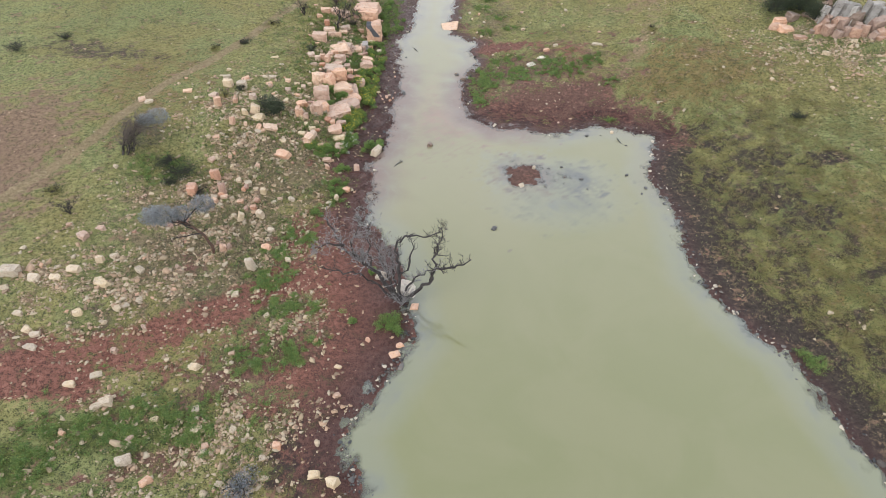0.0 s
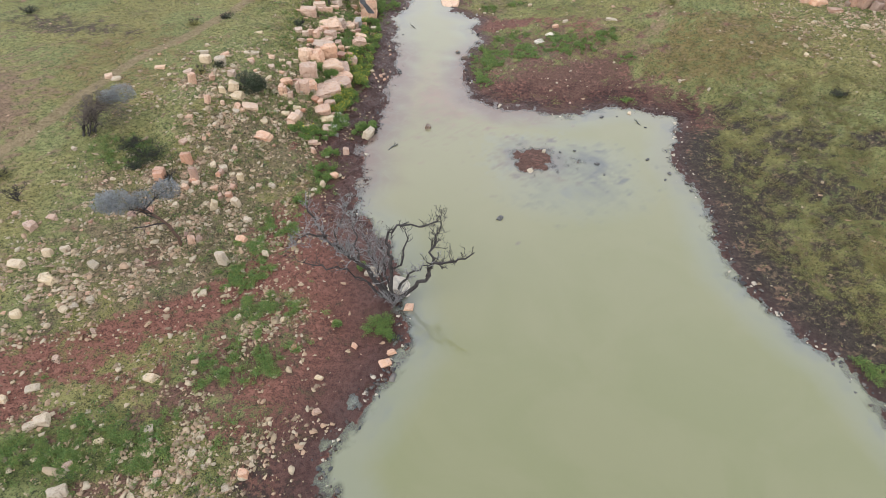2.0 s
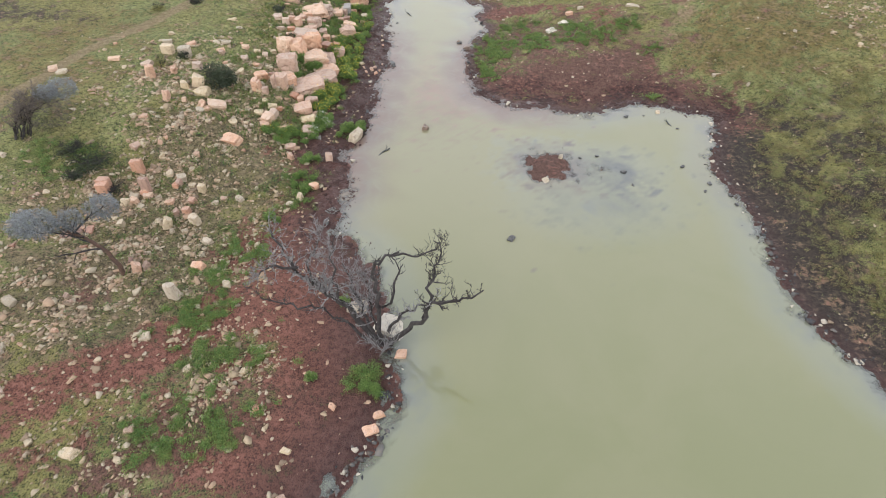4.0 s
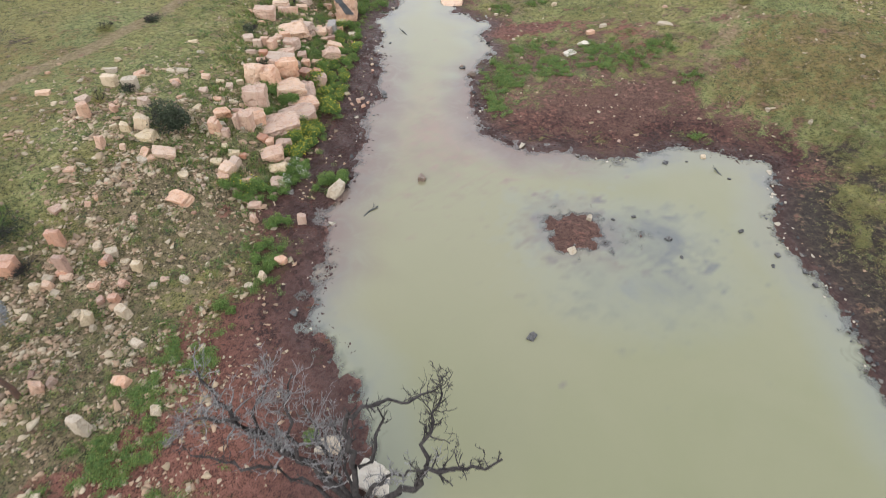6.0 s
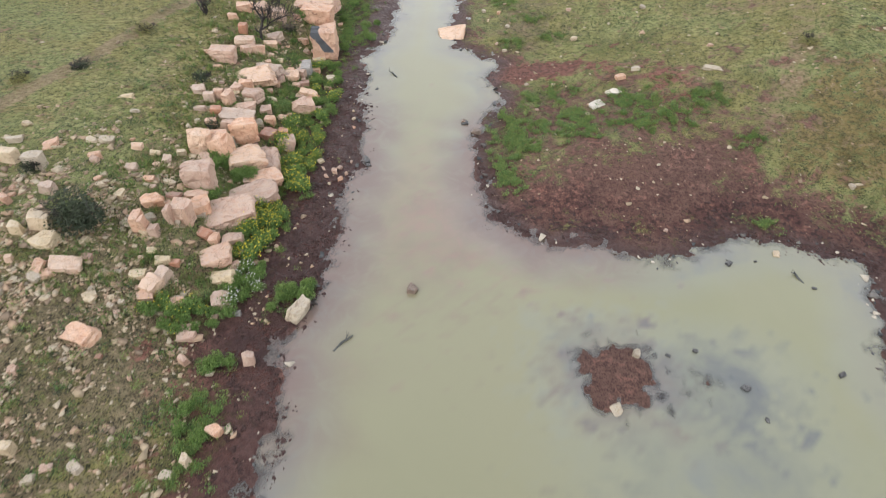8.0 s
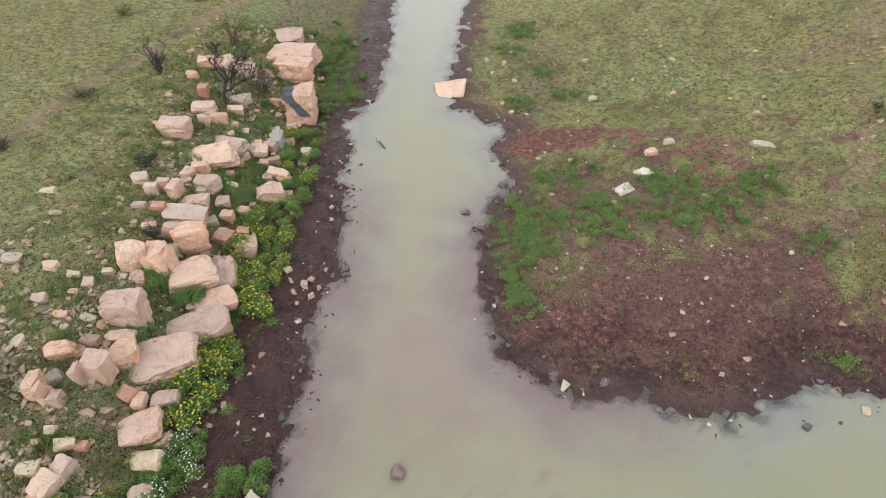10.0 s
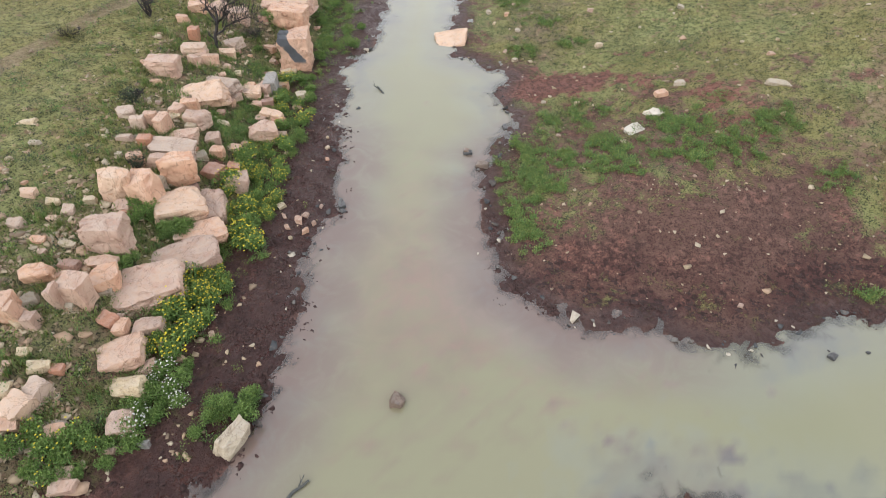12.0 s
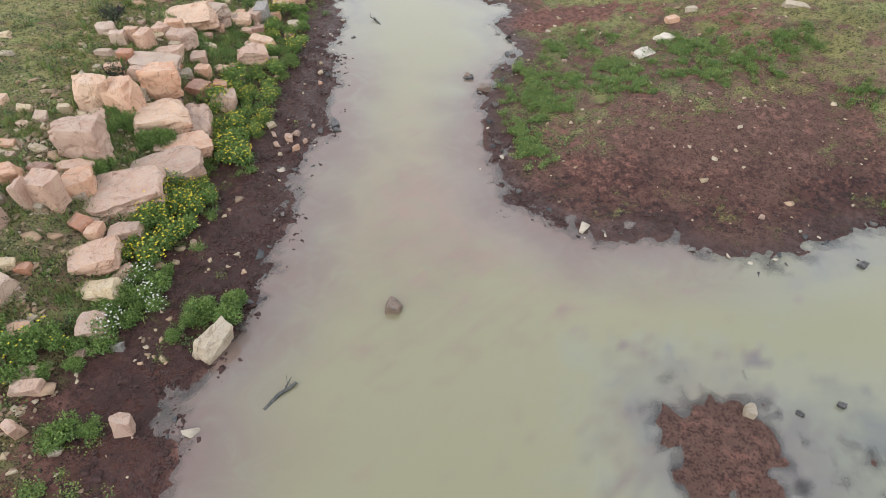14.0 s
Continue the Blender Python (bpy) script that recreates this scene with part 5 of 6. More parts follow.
stone(pale_kind, 12.2, 37.9, 0.3, "stones in the pool", "pale stone at the edge of the mud flat", 0.2)
stone(stone_kinds[1], 5.0, 31.3, 0.42, "stones on the mud bar", "flat cream stone lying on the mud bar", 0.45)
stone(stone_kinds[1], 5.95, 33.2, 0.3, "stones on the mud bar", "cream stone lying on the mud bar", 0.2)
for x, y, size in ((-4.9, 42.3, 0.3), (-5.2, 42.0, 0.22), (-4.6, 41.8, 0.24), (-5.0, 41.5, 0.2), (-4.7, 42.6, 0.26), (-5.4, 42.5, 0.18), (-4.4, 42.2, 0.2), (-5.6, 43.0, 0.3), (-4.3, 43.1, 0.16), (-4.6, 46.5, 0.22), (-4.7, 47.2, 0.18), (-4.5, 45.8, 0.2)):
    stone(stone_rng.choice(stone_kinds[:5]), x, y, size, "stones on the inlet's bank", "angular orange stone on the dark mud", 0.2)
for x, y, size in ((3.0, 53.8, 0.3), (2.6, 54.6, 0.24), (3.3, 56.4, 0.34), (2.2, 57.5, 0.22), (2.9, 58.4, 0.3), (2.0, 59.0, 0.3), (3.4, 59.6, 0.2), (6.9, 54.3, 0.35), (7.0, 57.6, 0.4), (5.2, 49.6, 0.24), (4.2, 47.4, 0.2), (5.5, 44.9, 0.22),
                   (3.9, 50.0, 0.22), (8.3, 44.1, 0.16), (12.3, 47.2, 0.3), (14.0, 52.5, 0.25), (11.0, 56.5, 0.3), (17.9, 40.0, 0.3), (16.3, 41.2, 0.3), (10.8, 57.9, 0.2)):
    stone(stone_rng.choice((stone_kinds[1], pale_kind, sand_kind)), x, y, size, "stones of the east bank", "pale stone lying in the turf of the east bank", 0.25)

# ---- trees and shrubs ----


class Wood:
    """Gathers tapered branches into one mesh."""

    def __init__(self, seed, sides=5, thin=0.009):
        self.thin = thin
        self.co, self.faces, self.rng, self.sides, self.tips = [], [], random.Random(seed), sides, []

    def tube(self, pts, r0, r1):
        rows = []
        n = len(pts)
        for k, p in enumerate(pts):
            way = (pts[min(k + 1, n - 1)] - pts[max(k - 1, 0)]).normalized()
            a = way.orthogonal().normalized()
            b = way.cross(a)
            r = r0 + (r1 - r0) * k / (n - 1)
            rows.append(len(self.co))
            for j in range(self.sides):
                t = 6.2832 * j / self.sides
                self.co.append(p + (a * math.cos(t) + b * math.sin(t)) * r)
        for u, v in zip(rows, rows[1:]):
            for j in range(self.sides):
                jj = (j + 1) % self.sides
                self.faces.append((u + j, u + jj, v + jj, v + j))

    def limb(self, pts, r0, r1, twigs=0, depth=2, reach=0.9, wobble=0.12, up=0.3, fine=None):
        """A crooked limb through pts that bears twigs in turn."""
        rng = self.rng
        line = []
        for a, b in zip(pts, pts[1:]):
            steps = max(2, int((b - a).length / 0.28))
            for k in range(steps):
                line.append(a.lerp(b, k / steps) + Vector((rng.uniform(-1, 1), rng.uniform(-1, 1), rng.uniform(-1, 1))) * wobble * (0.25 if not line else 1) * (b - a).length / steps)
        line.append(pts[-1])
        self.tube(line, r0, r1)
        self.tips.append(line[-1])
        for k in range(twigs):
            at = rng.uniform(0.22, 1.0)
            i = min(int(at * (len(line) - 1)), len(line) - 2)
            base = line[i].lerp(line[i + 1], rng.random())
            way = (line[i + 1] - line[i]).normalized()
            side = Vector((rng.uniform(-1, 1), rng.uniform(-1, 1), rng.uniform(-0.6, 1))).normalized()
            go = (way * rng.uniform(0.3, 0.9) + side * 0.9 + Vector((0, 0, up))).normalized()
            far = reach * rng.uniform(0.45, 1.1)
            bend = Vector((rng.uniform(-1, 1), rng.uniform(-1, 1), rng.uniform(-0.5, 1))) * far * 0.25
            r = max(self.thin, (r0 + (r1 - r0) * at) * 0.5)
            path = [base, base + go * far * 0.5 + bend * 0.4, base + go * far + bend]
            if depth > 0:
                (fine or self).limb(path, r, max(self.thin * 0.7, r * 0.4), max(2, int(3 + 2 * rng.random())), depth - 1, far * 0.6, wobble, up)
            else:
                (fine or self).tube(path, r, max(self.thin * 0.5, r * 0.4))
                self.tips.append(path[-1])

    def mesh(self, name):
        me = mesh_from(name, np.array([p[:] for p in self.co]), np.array(self.faces))
        return me


def V(*a):
    return Vector(a)


def at_base(name, x, y, label, category, group="", z=None):
    ob = new(name)
    ob.location = (x, y, ground_z(x, y) if z is None else z)
    ob.empty_display_size = 0.2
    return tagged(ob, label, category, group)


def dead_tree():
    tree = at_base("dead_tree", -2.25, 20.95, "bare dead tree with black crooked limbs leaning over the pool", "tree")
    w = Wood(2, 7)
    for pts, r in (([V(0.05, 0, -0.3), V(-0.17, 0.0, 0.17), V(-0.93, 0.18, 1.17)], 0.15), ([V(0.15, 0.0, -0.3), V(0.29, -0.05, 0.24), V(1.04, -0.08, 1.13)], 0.12), ([V(0.0, 0.05, -0.3), V(-0.14, 0.0, 0.73), V(-0.08, 0.19, 2.0)], 0.10)):
        w.limb(pts, r, r * 0.75, 0, 0, wobble=0.05)
    part("trunk", w.mesh("trunk"), DEAD_BARK, tree)
    limbs = (
        ([V(-0.93, 0.18, 1.17), V(-1.64, 0.36, 2.25), V(-2.38, 0.54, 2.79), V(-2.85, 0.71, 3.31), V(-3.21, 0.89, 3.94), V(-3.61, 1.07, 4.77)], 0.105, 22, 2, 0.85, GREY_TWIG),
        ([V(-0.12, 0.2, 1.9), V(-0.12, 0.39, 3.12), V(-0.28, 0.58, 3.63), V(0.23, 0.77, 3.98), V(0.88, 0.96, 3.82), V(1.37, 1.16, 3.59), V(1.96, 1.35, 3.78)], 0.075, 13, 1, 0.5, DEAD_BARK),
        ([V(-0.01, 0.25, 1.91), V(0.43, 0.52, 2.39), V(0.56, 0.78, 2.86), V(0.52, 1.05, 3.44)], 0.055, 5, 1, 0.4, DEAD_BARK),
        ([V(1.0, -0.08, 1.1), V(1.66, -0.12, 1.97), V(1.83, -0.15, 2.64), V(2.42, -0.18, 2.69), V(2.91, -0.22, 2.92), V(3.55, -0.25, 3.45)], 0.085, 12, 2, 0.55, DEAD_BARK),
        ([V(1.74, -0.05, 2.53), V(1.69, 0.38, 2.82), V(1.93, 0.80, 3.00), V(1.96, 1.23, 3.31), V(2.04, 1.65, 3.85)], 0.06, 13, 2, 0.6, DEAD_BARK),
        ([V(0.22, 0.00, 0.74), V(0.78, -0.02, 1.71), V(1.32, -0.03, 2.38), V(1.83, -0.05, 2.53)], 0.06, 9, 2, 0.5, GREY_TWIG),
        ([V(-0.44, -0.05, 0.22), V(-1.60, 0.05, 1.43), V(-2.58, 0.15, 2.07), V(-3.50, 0.25, 1.87), V(-4.09, 0.35, 2.06), V(-4.45, 0.45, 2.39)], 0.06, 9, 1, 0.6, DEAD_BARK),
        ([V(-2.85, 0.68, 3.35), V(-3.56, 0.60, 3.52), V(-4.32, 0.55, 2.96)], 0.05, 12, 2, 0.6, GREY_TWIG),
        ([V(-1.39, 0.25, 1.99), V(-1.65, 0.62, 3.32), V(-1.63, 0.98, 4.02), V(-1.52, 1.35, 4.36)], 0.055, 12, 2, 0.65, GREY_TWIG),
        ([V(-0.32, 0.00, 0.72), V(-0.82, 0.45, 1.79), V(-1.16, 0.90, 2.58), V(-1.44, 1.35, 2.98)], 0.06, 22, 2, 0.75, GREY_TWIG),
        ([V(-2.36, 0.45, 2.80), V(-2.52, 0.78, 3.37), V(-2.26, 1.12, 3.76), V(-2.16, 1.45, 4.37)], 0.045, 14, 2, 0.6, GREY_TWIG),
        ([V(-0.2, 0.1, 0.8), V(-0.45, 0.5, 1.7), V(-0.6, 0.8, 2.5), V(-0.55, 1.0, 3.0)], 0.045, 16, 2, 0.6, GREY_TWIG),
    )
    for k, (pts, r, twigs, depth, reach, mat) in enumerate(limbs):
        w = Wood(20 + k, 5)
        twig = Wood(60 + k, 4, 0.008)
        w.limb(pts, r * 1.15, r * 0.35, int(twigs * 1.7), depth, reach, 0.4, 0.25, twig)
        limb = part("limb", w.mesh("limb"), DEAD_BARK, tree)
        part("twig_tangle", twig.mesh("twigs"), mat, limb)
    w = Wood(50, 4)
    for k in range(12):
        a = w.rng.uniform(0, 6.28)
        w.limb([V(0.0, -0.35, 0), V(0.3 * math.cos(a), -0.35 + 0.3 * math.sin(a), 0.5), V(0.6 * math.cos(a), -0.35 + 0.6 * math.sin(a), 0.9)], 0.016, 0.006, 5, 1, 0.45, 0.2)
    part("dry_brush", w.mesh("dry_brush"), GREY_TWIG, tree, "tangle of bleached dry twigs at the foot")


def sprays(centres, count, length, width, seed, droop=0.2):
    """Many thin leaves filling flattened clumps: (centre, radii)."""
    rng = np.random.RandomState(seed)
    total = sum(c[1][0] * c[1][1] for c in centres)
    co, tone = [], []
    for centre, radii in centres:
        n = int(count * radii[0] * radii[1] / total)
        v = rng.normal(0, 1, (n, 3))
        v /= np.linalg.norm(v, axis=1)[:, None]
        v *= rng.uniform(0.25, 1, (n, 1)) ** 0.45
        lump = 1 + 0.25 * np.sin(v[:, :1] * 7 + seed) * np.cos(v[:, 1:2] * 6 + 2 * seed)
        p = np.array(centre) + v * np.array(radii) * lump
        way = v + rng.normal(0, 0.6, (n, 3)) + [0, 0, -droop]
        way /= np.linalg.norm(way, axis=1)[:, None]
        side = np.cross(way, rng.normal(0, 1, (n, 3)))
        side /= np.linalg.norm(side, axis=1)[:, None]
        size = rng.uniform(0.6, 1.3, (n, 1))
        a, b = way * length * size, side * width * size
        co.append(np.stack([p, p + a * 0.5 + b, p + a, p + a * 0.5 - b], 1).reshape(-1, 3))
        # tone rises towards the clump's top: light from above put into the leaf colour
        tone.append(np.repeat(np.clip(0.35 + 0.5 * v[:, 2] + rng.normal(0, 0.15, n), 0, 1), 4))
    co = np.concatenate(co)
    me = mesh_from("foliage", co, np.arange(len(co)).reshape(-1, 4), smooth=False)
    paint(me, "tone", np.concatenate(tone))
    return me


def grey_acacia():
    tree = at_base("acacia", -13.05, 23.8, "slanting acacia with feathery grey-green foliage above a bare brown stem", "tree")
    w = Wood(7, 6)
    w.limb([V(0, 0, -0.2), V(0.05, 0, 0.6), V(-0.25, 0.05, 1.3), V(-0.8, 0.0, 2.1), V(-1.3, -0.2, 2.7)], 0.10, 0.05, 0)
    part("trunk", w.mesh("trunk"), BROWN_BARK, tree)
    w = Wood(8, 5)
    for pts in ([V(-0.8, 0, 2.1), V(-1.4, -0.6, 2.9), V(-1.9, -1.1, 3.4)], [V(-1.0, -0.1, 2.4), V(-0.6, 0.7, 2.7), V(-0.2, 1.2, 2.8)], [V(-0.9, 0, 2.2), V(-1.7, 0.2, 2.7), V(-2.2, 0.2, 3.1)],
                [V(-0.4, 0, 1.5), V(-1.1, -0.4, 1.7), V(-1.7, -0.6, 1.6)], [V(-0.6, 0, 1.8), V(-1.4, 0.3, 1.9), V(-1.9, 0.3, 1.8)]):
        w.limb(pts, 0.045, 0.015, 7, 1, 0.7, 0.25)
    part("bough", w.mesh("branches"), DEAD_BARK, tree)
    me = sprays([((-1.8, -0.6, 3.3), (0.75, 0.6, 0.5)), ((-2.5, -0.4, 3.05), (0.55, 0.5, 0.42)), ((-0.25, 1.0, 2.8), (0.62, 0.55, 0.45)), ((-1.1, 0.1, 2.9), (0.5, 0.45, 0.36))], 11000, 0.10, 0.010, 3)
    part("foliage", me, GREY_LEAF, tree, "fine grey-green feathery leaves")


def thorn_bush():
    bush = at_base("thorn_bush", -20.9, 31.3, "half-dead thorn bush with brown twigs and a grey crown", "shrub")
    w = Wood(12, 5)
    twig = Wood(13, 4, 0.007)
    for k in range(13):
        a, far = w.rng.uniform(0.0, 1.3), w.rng.uniform(1.4, 3.0)
        foot = V(w.rng.uniform(-0.15, 0.7), w.rng.uniform(-0.2, 0.5), -0.1)
        w.limb([foot, foot + V(0.10 * far * math.cos(a), 0.15 * far * math.sin(a), 0.6), V(0.55 * far * math.cos(a), 0.7 * far * math.sin(a), 1.4), V(far * math.cos(a), far * math.sin(a), w.rng.uniform(0.9, 1.7))], 0.04, 0.01, 16, 2, 0.6, 0.25, 0.1, twig)
    part("stem", w.mesh("stem"), DEAD_BARK, bush)
    part("twig_tangle", twig.mesh("twigs"), BROWN_TWIG, bush)
    part("foliage", sprays([((2.2, 1.7, 1.75), (0.75, 0.65, 0.45)), ((1.5, 1.5, 1.6), (0.5, 0.5, 0.35))], 5200, 0.09, 0.010, 5), GREY_LEAF, bush, "grey feathery crown")
    part("dry_foliage", sprays([((1.4, 0.8, 0.9), (1.5, 1.0, 0.65))], 3200, 0.07, 0.012, 6), plant_material("withered_leaf", (0.09, 0.075, 0.055), (0.15, 0.125, 0.09), 0.1), bush, "withered brown leaves")


def leafy_shrub(name, x, y, r, h, mat, label, seed, leaves=2600, size=0.07, group="shrubs"):
    bush = at_base(name, x, y, label, "shrub", group)
    w = Wood(seed, 4)
    for k in range(9):
        a = w.rng.uniform(0, 6.28)
        w.limb([V(0, 0, -0.08), V(0.3 * r * math.cos(a), 0.3 * r * math.sin(a), h * 0.45), V(0.8 * r * math.cos(a), 0.8 * r * math.sin(a), h * w.rng.uniform(0.6, 0.95))], 0.02 + 0.012 * h, 0.006, 5, 1, 0.4 * r, 0.2)
    part("stalk", w.mesh("stalk"), DEAD_BARK, bush)
    rng = random.Random(seed)
    lumps = [((rng.uniform(-0.5, 0.5) * r, rng.uniform(-0.5, 0.5) * r, h * rng.uniform(0.35, 0.75)), (r * rng.uniform(0.45, 0.7), r * rng.uniform(0.45, 0.7), h * rng.uniform(0.25, 0.42))) for _ in range(6)]
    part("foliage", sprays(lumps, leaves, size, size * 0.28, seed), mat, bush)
    return bush


def bare_bush(x, y, h, seed, label, mat=DEAD_BARK, count=9):
    bush = at_base("bare_bush", x, y, label, "shrub")
    w = Wood(seed, 4)
    for k in range(count):
        a, far = w.rng.uniform(0, 6.28), h * w.rng.uniform(0.3, 0.8)
        w.limb([V(0, 0, -0.08), V(0.3 * far * math.cos(a), 0.3 * far * math.sin(a), h * 0.4), V(far * math.cos(a), far * math.sin(a), h * w.rng.uniform(0.6, 1.0))], 0.03 * h, 0.008, 6, 1, 0.35 * h, 0.25)
    part("twig_tangle", w.mesh("twigs"), mat, bush)


def ridge_tree():
    tree = at_base("small_tree", -10.15, 52.2, "small gnarled dark tree with thin brownish twigs among the boulders", "tree")
    w = Wood(31, 6)
    w.limb([V(0, 0, -0.2), V(0.1, 0, 0.5), V(0.3, 0, 1.0), V(0.35, 0.1, 1.7)], 0.09, 0.04, 6, 2, 0.6, 0.15)
    part("trunk", w.mesh("trunk"), DEAD_BARK, tree)
    w = Wood(32, 5)
    for pts in ([V(0.1, 0, 0.5), V(0.7, 0, 0.8), V(1.4, 0.0, 1.2), V(1.8, 0, 1.3)], [V(0.3, 0, 1.0), V(0.8, 0.2, 1.6), V(1.3, 0.3, 2.0)], [V(0.3, 0, 1.1), V(-0.1, 0.2, 1.7), V(0.1, 0.2, 2.3)]):
        w.limb(pts, 0.05, 0.010, 22, 2, 0.6, 0.25)
    part("bough", w.mesh("branches"), DEAD_BARK, tree)
    part("foliage", sprays([((1.5, 0, 1.1), (0.7, 0.5, 0.5)), ((0.8, 0.2, 1.5), (0.5, 0.4, 0.4))], 1700, 0.07, 0.012, 9), plant_material("sparse_brown_leaf", (0.14, 0.10, 0.075), (0.20, 0.16, 0.11), 0.1), tree, "sparse brownish leaves")


dead_tree()
grey_acacia()
thorn_bush()
ridge_tree()
leafy_shrub("bush", -12.35, 36.75, 1.0, 1.25, DARK_LEAF, "dense dark green bush among sandstone blocks", 41, 4200, 0.09)
leafy_shrub("bush", -16.9, 30.3, 1.1, 0.30, DARK_LEAF, "low dark green shrub under the thorn bush", 42, 1700, 0.07)
leafy_shrub("bush", -18.0, 30.7, 0.8, 0.26, DARK_LEAF, "low dark green shrub under the thorn bush", 43, 1000, 0.07)
bare_bush(-13.3, 53.6, 1.3, 61, "bare blackened bush standing in the turf", DEAD_BARK, 8)
bare_bush(-21.6, 25.6, 0.9, 62, "low dead brown bush in the turf", DEAD_BARK, 8)
bare_bush(-10.9, 57.0, 1.2, 63, "bare brown bush behind the ridge", BROWN_BARK, 7)
leafy_shrub("bush", -8.0, 10.6, 0.8, 0.7, GREY_LEAF, "grey-leaved shrub at the water's edge", 44, 2400, 0.06)
for k, (x, y, r, h) in enumerate(((-15.4, 50.9, 0.55, 0.35), (-16.9, 46.9, 0.5, 0.3), (-11.4, 46.7, 0.45, 0.45), (-17.0, 59.0, 0.6, 0.4), (-14.0, 61.5, 0.6, 0.4), (-15.3, 39.4, 0.5, 0.5), (-16.1, 38.2, 0.45, 0.55), (-15.4, 28.6, 0.6, 0.4),
                                  (-17.2, 29.2, 0.5, 0.3), (-18.9, 45.6, 0.5, 0.3), (-34.0, 44.0, 0.9, 0.6), (-31.5, 46.5, 0.6, 0.4), (17.4, 49.9, 0.55, 0.4), (24.5, 36.6, 0.6, 0.4), (-9.0, 54.0, 0.5, 0.4), (-23.5, 27.5, 0.5, 0.3), (-9.9, 43.1, 0.35, 0.6))):
    leafy_shrub("low_shrub", x, y, r, h, DARK_LEAF if k % 3 else FORB_LEAF, "low dull-green shrub in the turf", 70 + k, 900, 0.06)
leafy_shrub("bush", 29.6, 52.4, 2.0, 2.2, DARK_LEAF, "dark green bush beside the rock pile", 101, 4200, 0.10)
leafy_shrub("bush", 32.2, 53.6, 2.2, 2.6, DARK_LEAF, "dark green bush beside the rock pile", 102, 4200, 0.10)
leafy_shrub("bush", 36.2, 46.9, 0.9, 0.8, DARK_LEAF, "dark green bush at the foot of the rock pile", 103, 2200, 0.09)
leafy_shrub("bush", 27.55, 51.55, 1.6, 1.5, DARK_LEAF, "dark green bush behind the rock pile", 110, 3600, 0.10)
leafy_shrub("bush", 28.82, 51.73, 1.9, 2.2, DARK_LEAF, "dark green bush behind the rock pile", 111, 3600, 0.10)
leafy_shrub("bush", 30.02, 51.43, 1.9, 2.4, DARK_LEAF, "dark green bush behind the rock pile", 112, 3600, 0.10)
leafy_shrub("bush", 30.54, 49.70, 1.3, 1.6, DARK_LEAF, "dark green bush behind the rock pile", 113, 3600, 0.10)
leafy_shrub("bush", 32.58, 52.09, 1.8, 2.4, DARK_LEAF, "dark green bush behind the rock pile", 114, 3600, 0.10)

# ---- flowering plants of the bank ----


def leaf_ball(r, h, count, seed, size):
    rng = random.Random(seed)
    lumps = [((rng.uniform(-0.55, 0.55) * r, rng.uniform(-0.55, 0.55) * r, h * rng.uniform(0.3, 0.72)), (r * rng.uniform(0.35, 0.6), r * rng.uniform(0.35, 0.6), h * rng.uniform(0.2, 0.36))) for _ in range(7)]
    return sprays(lumps, count, size, size * 0.3, seed)


def petals(r, h, count, seed, size):
    rng = np.random.RandomState(seed)
    a, d = rng.uniform(0, 6.283, count), r * np.sqrt(rng.uniform(0, 1, count))
    p = np.stack([d * np.cos(a), d * np.sin(a), h * (1.0 - 0.45 * (d / r) ** 2) + rng.normal(0, 0.06, count)], -1)
    co = []
    for k in range(5):
        u = np.array([math.cos(1.2566 * k), math.sin(1.2566 * k), 0.25])
        s = np.array([-math.sin(1.2566 * k), math.cos(1.2566 * k), 0.0])
        co.append(np.stack([p, p + size * (u * 0.6 + s * 0.35), p + size * u, p + size * (u * 0.6 - s * 0.35)], 1))
    co = np.concatenate(co).reshape(-1, 3)
    me = mesh_from("flowers", co, np.arange(len(co)).reshape(-1, 4), smooth=False)
    paint(me, "tone", rng.uniform(0, 1, len(me.vertices)))
    return me


def herb(name, seed, flowers, leaves, label, petal=PETAL):
    plant = at_base(name, 0, -60 - seed, label, "plant", "herbs of the bank")
    w = Wood(seed, 4)
    for k in range(10):
        a = w.rng.uniform(0, 6.28)
        w.limb([V(0, 0, -0.06), V(0.15 * math.cos(a), 0.15 * math.sin(a), 0.3), V(0.42 * math.cos(a), 0.42 * math.sin(a), w.rng.uniform(0.45, 0.75))], 0.012, 0.004, 2, 0, 0.2, 0.2)
    part("stalk", w.mesh("stalk"), LEAF, plant)
    paint(plant.children[0].data, "tone", np.full(len(plant.children[0].data.vertices), 0.4))
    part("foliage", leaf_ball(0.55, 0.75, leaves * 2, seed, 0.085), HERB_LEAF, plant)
    if flowers:
        part("blossom", petals(0.52, 0.72, flowers, seed, 0.038), petal, plant, "small bright flowers")
    return plant


def placed(thing, spots, low, high, seed):
    """The first spot takes the thing itself, the rest copies."""
    rng = random.Random(seed)
    for k, (x, y) in enumerate(spots):
        m = pose(x, y, ground_z(x, y), 0, 0, rng.uniform(0, 360)) @ Matrix.Diagonal((rng.uniform(low, high),) * 3 + (1,))
        if k == 0:
            thing.matrix_basis = m
        else:
            ob = copy_thing(thing, m)
            ob.matrix_basis = m


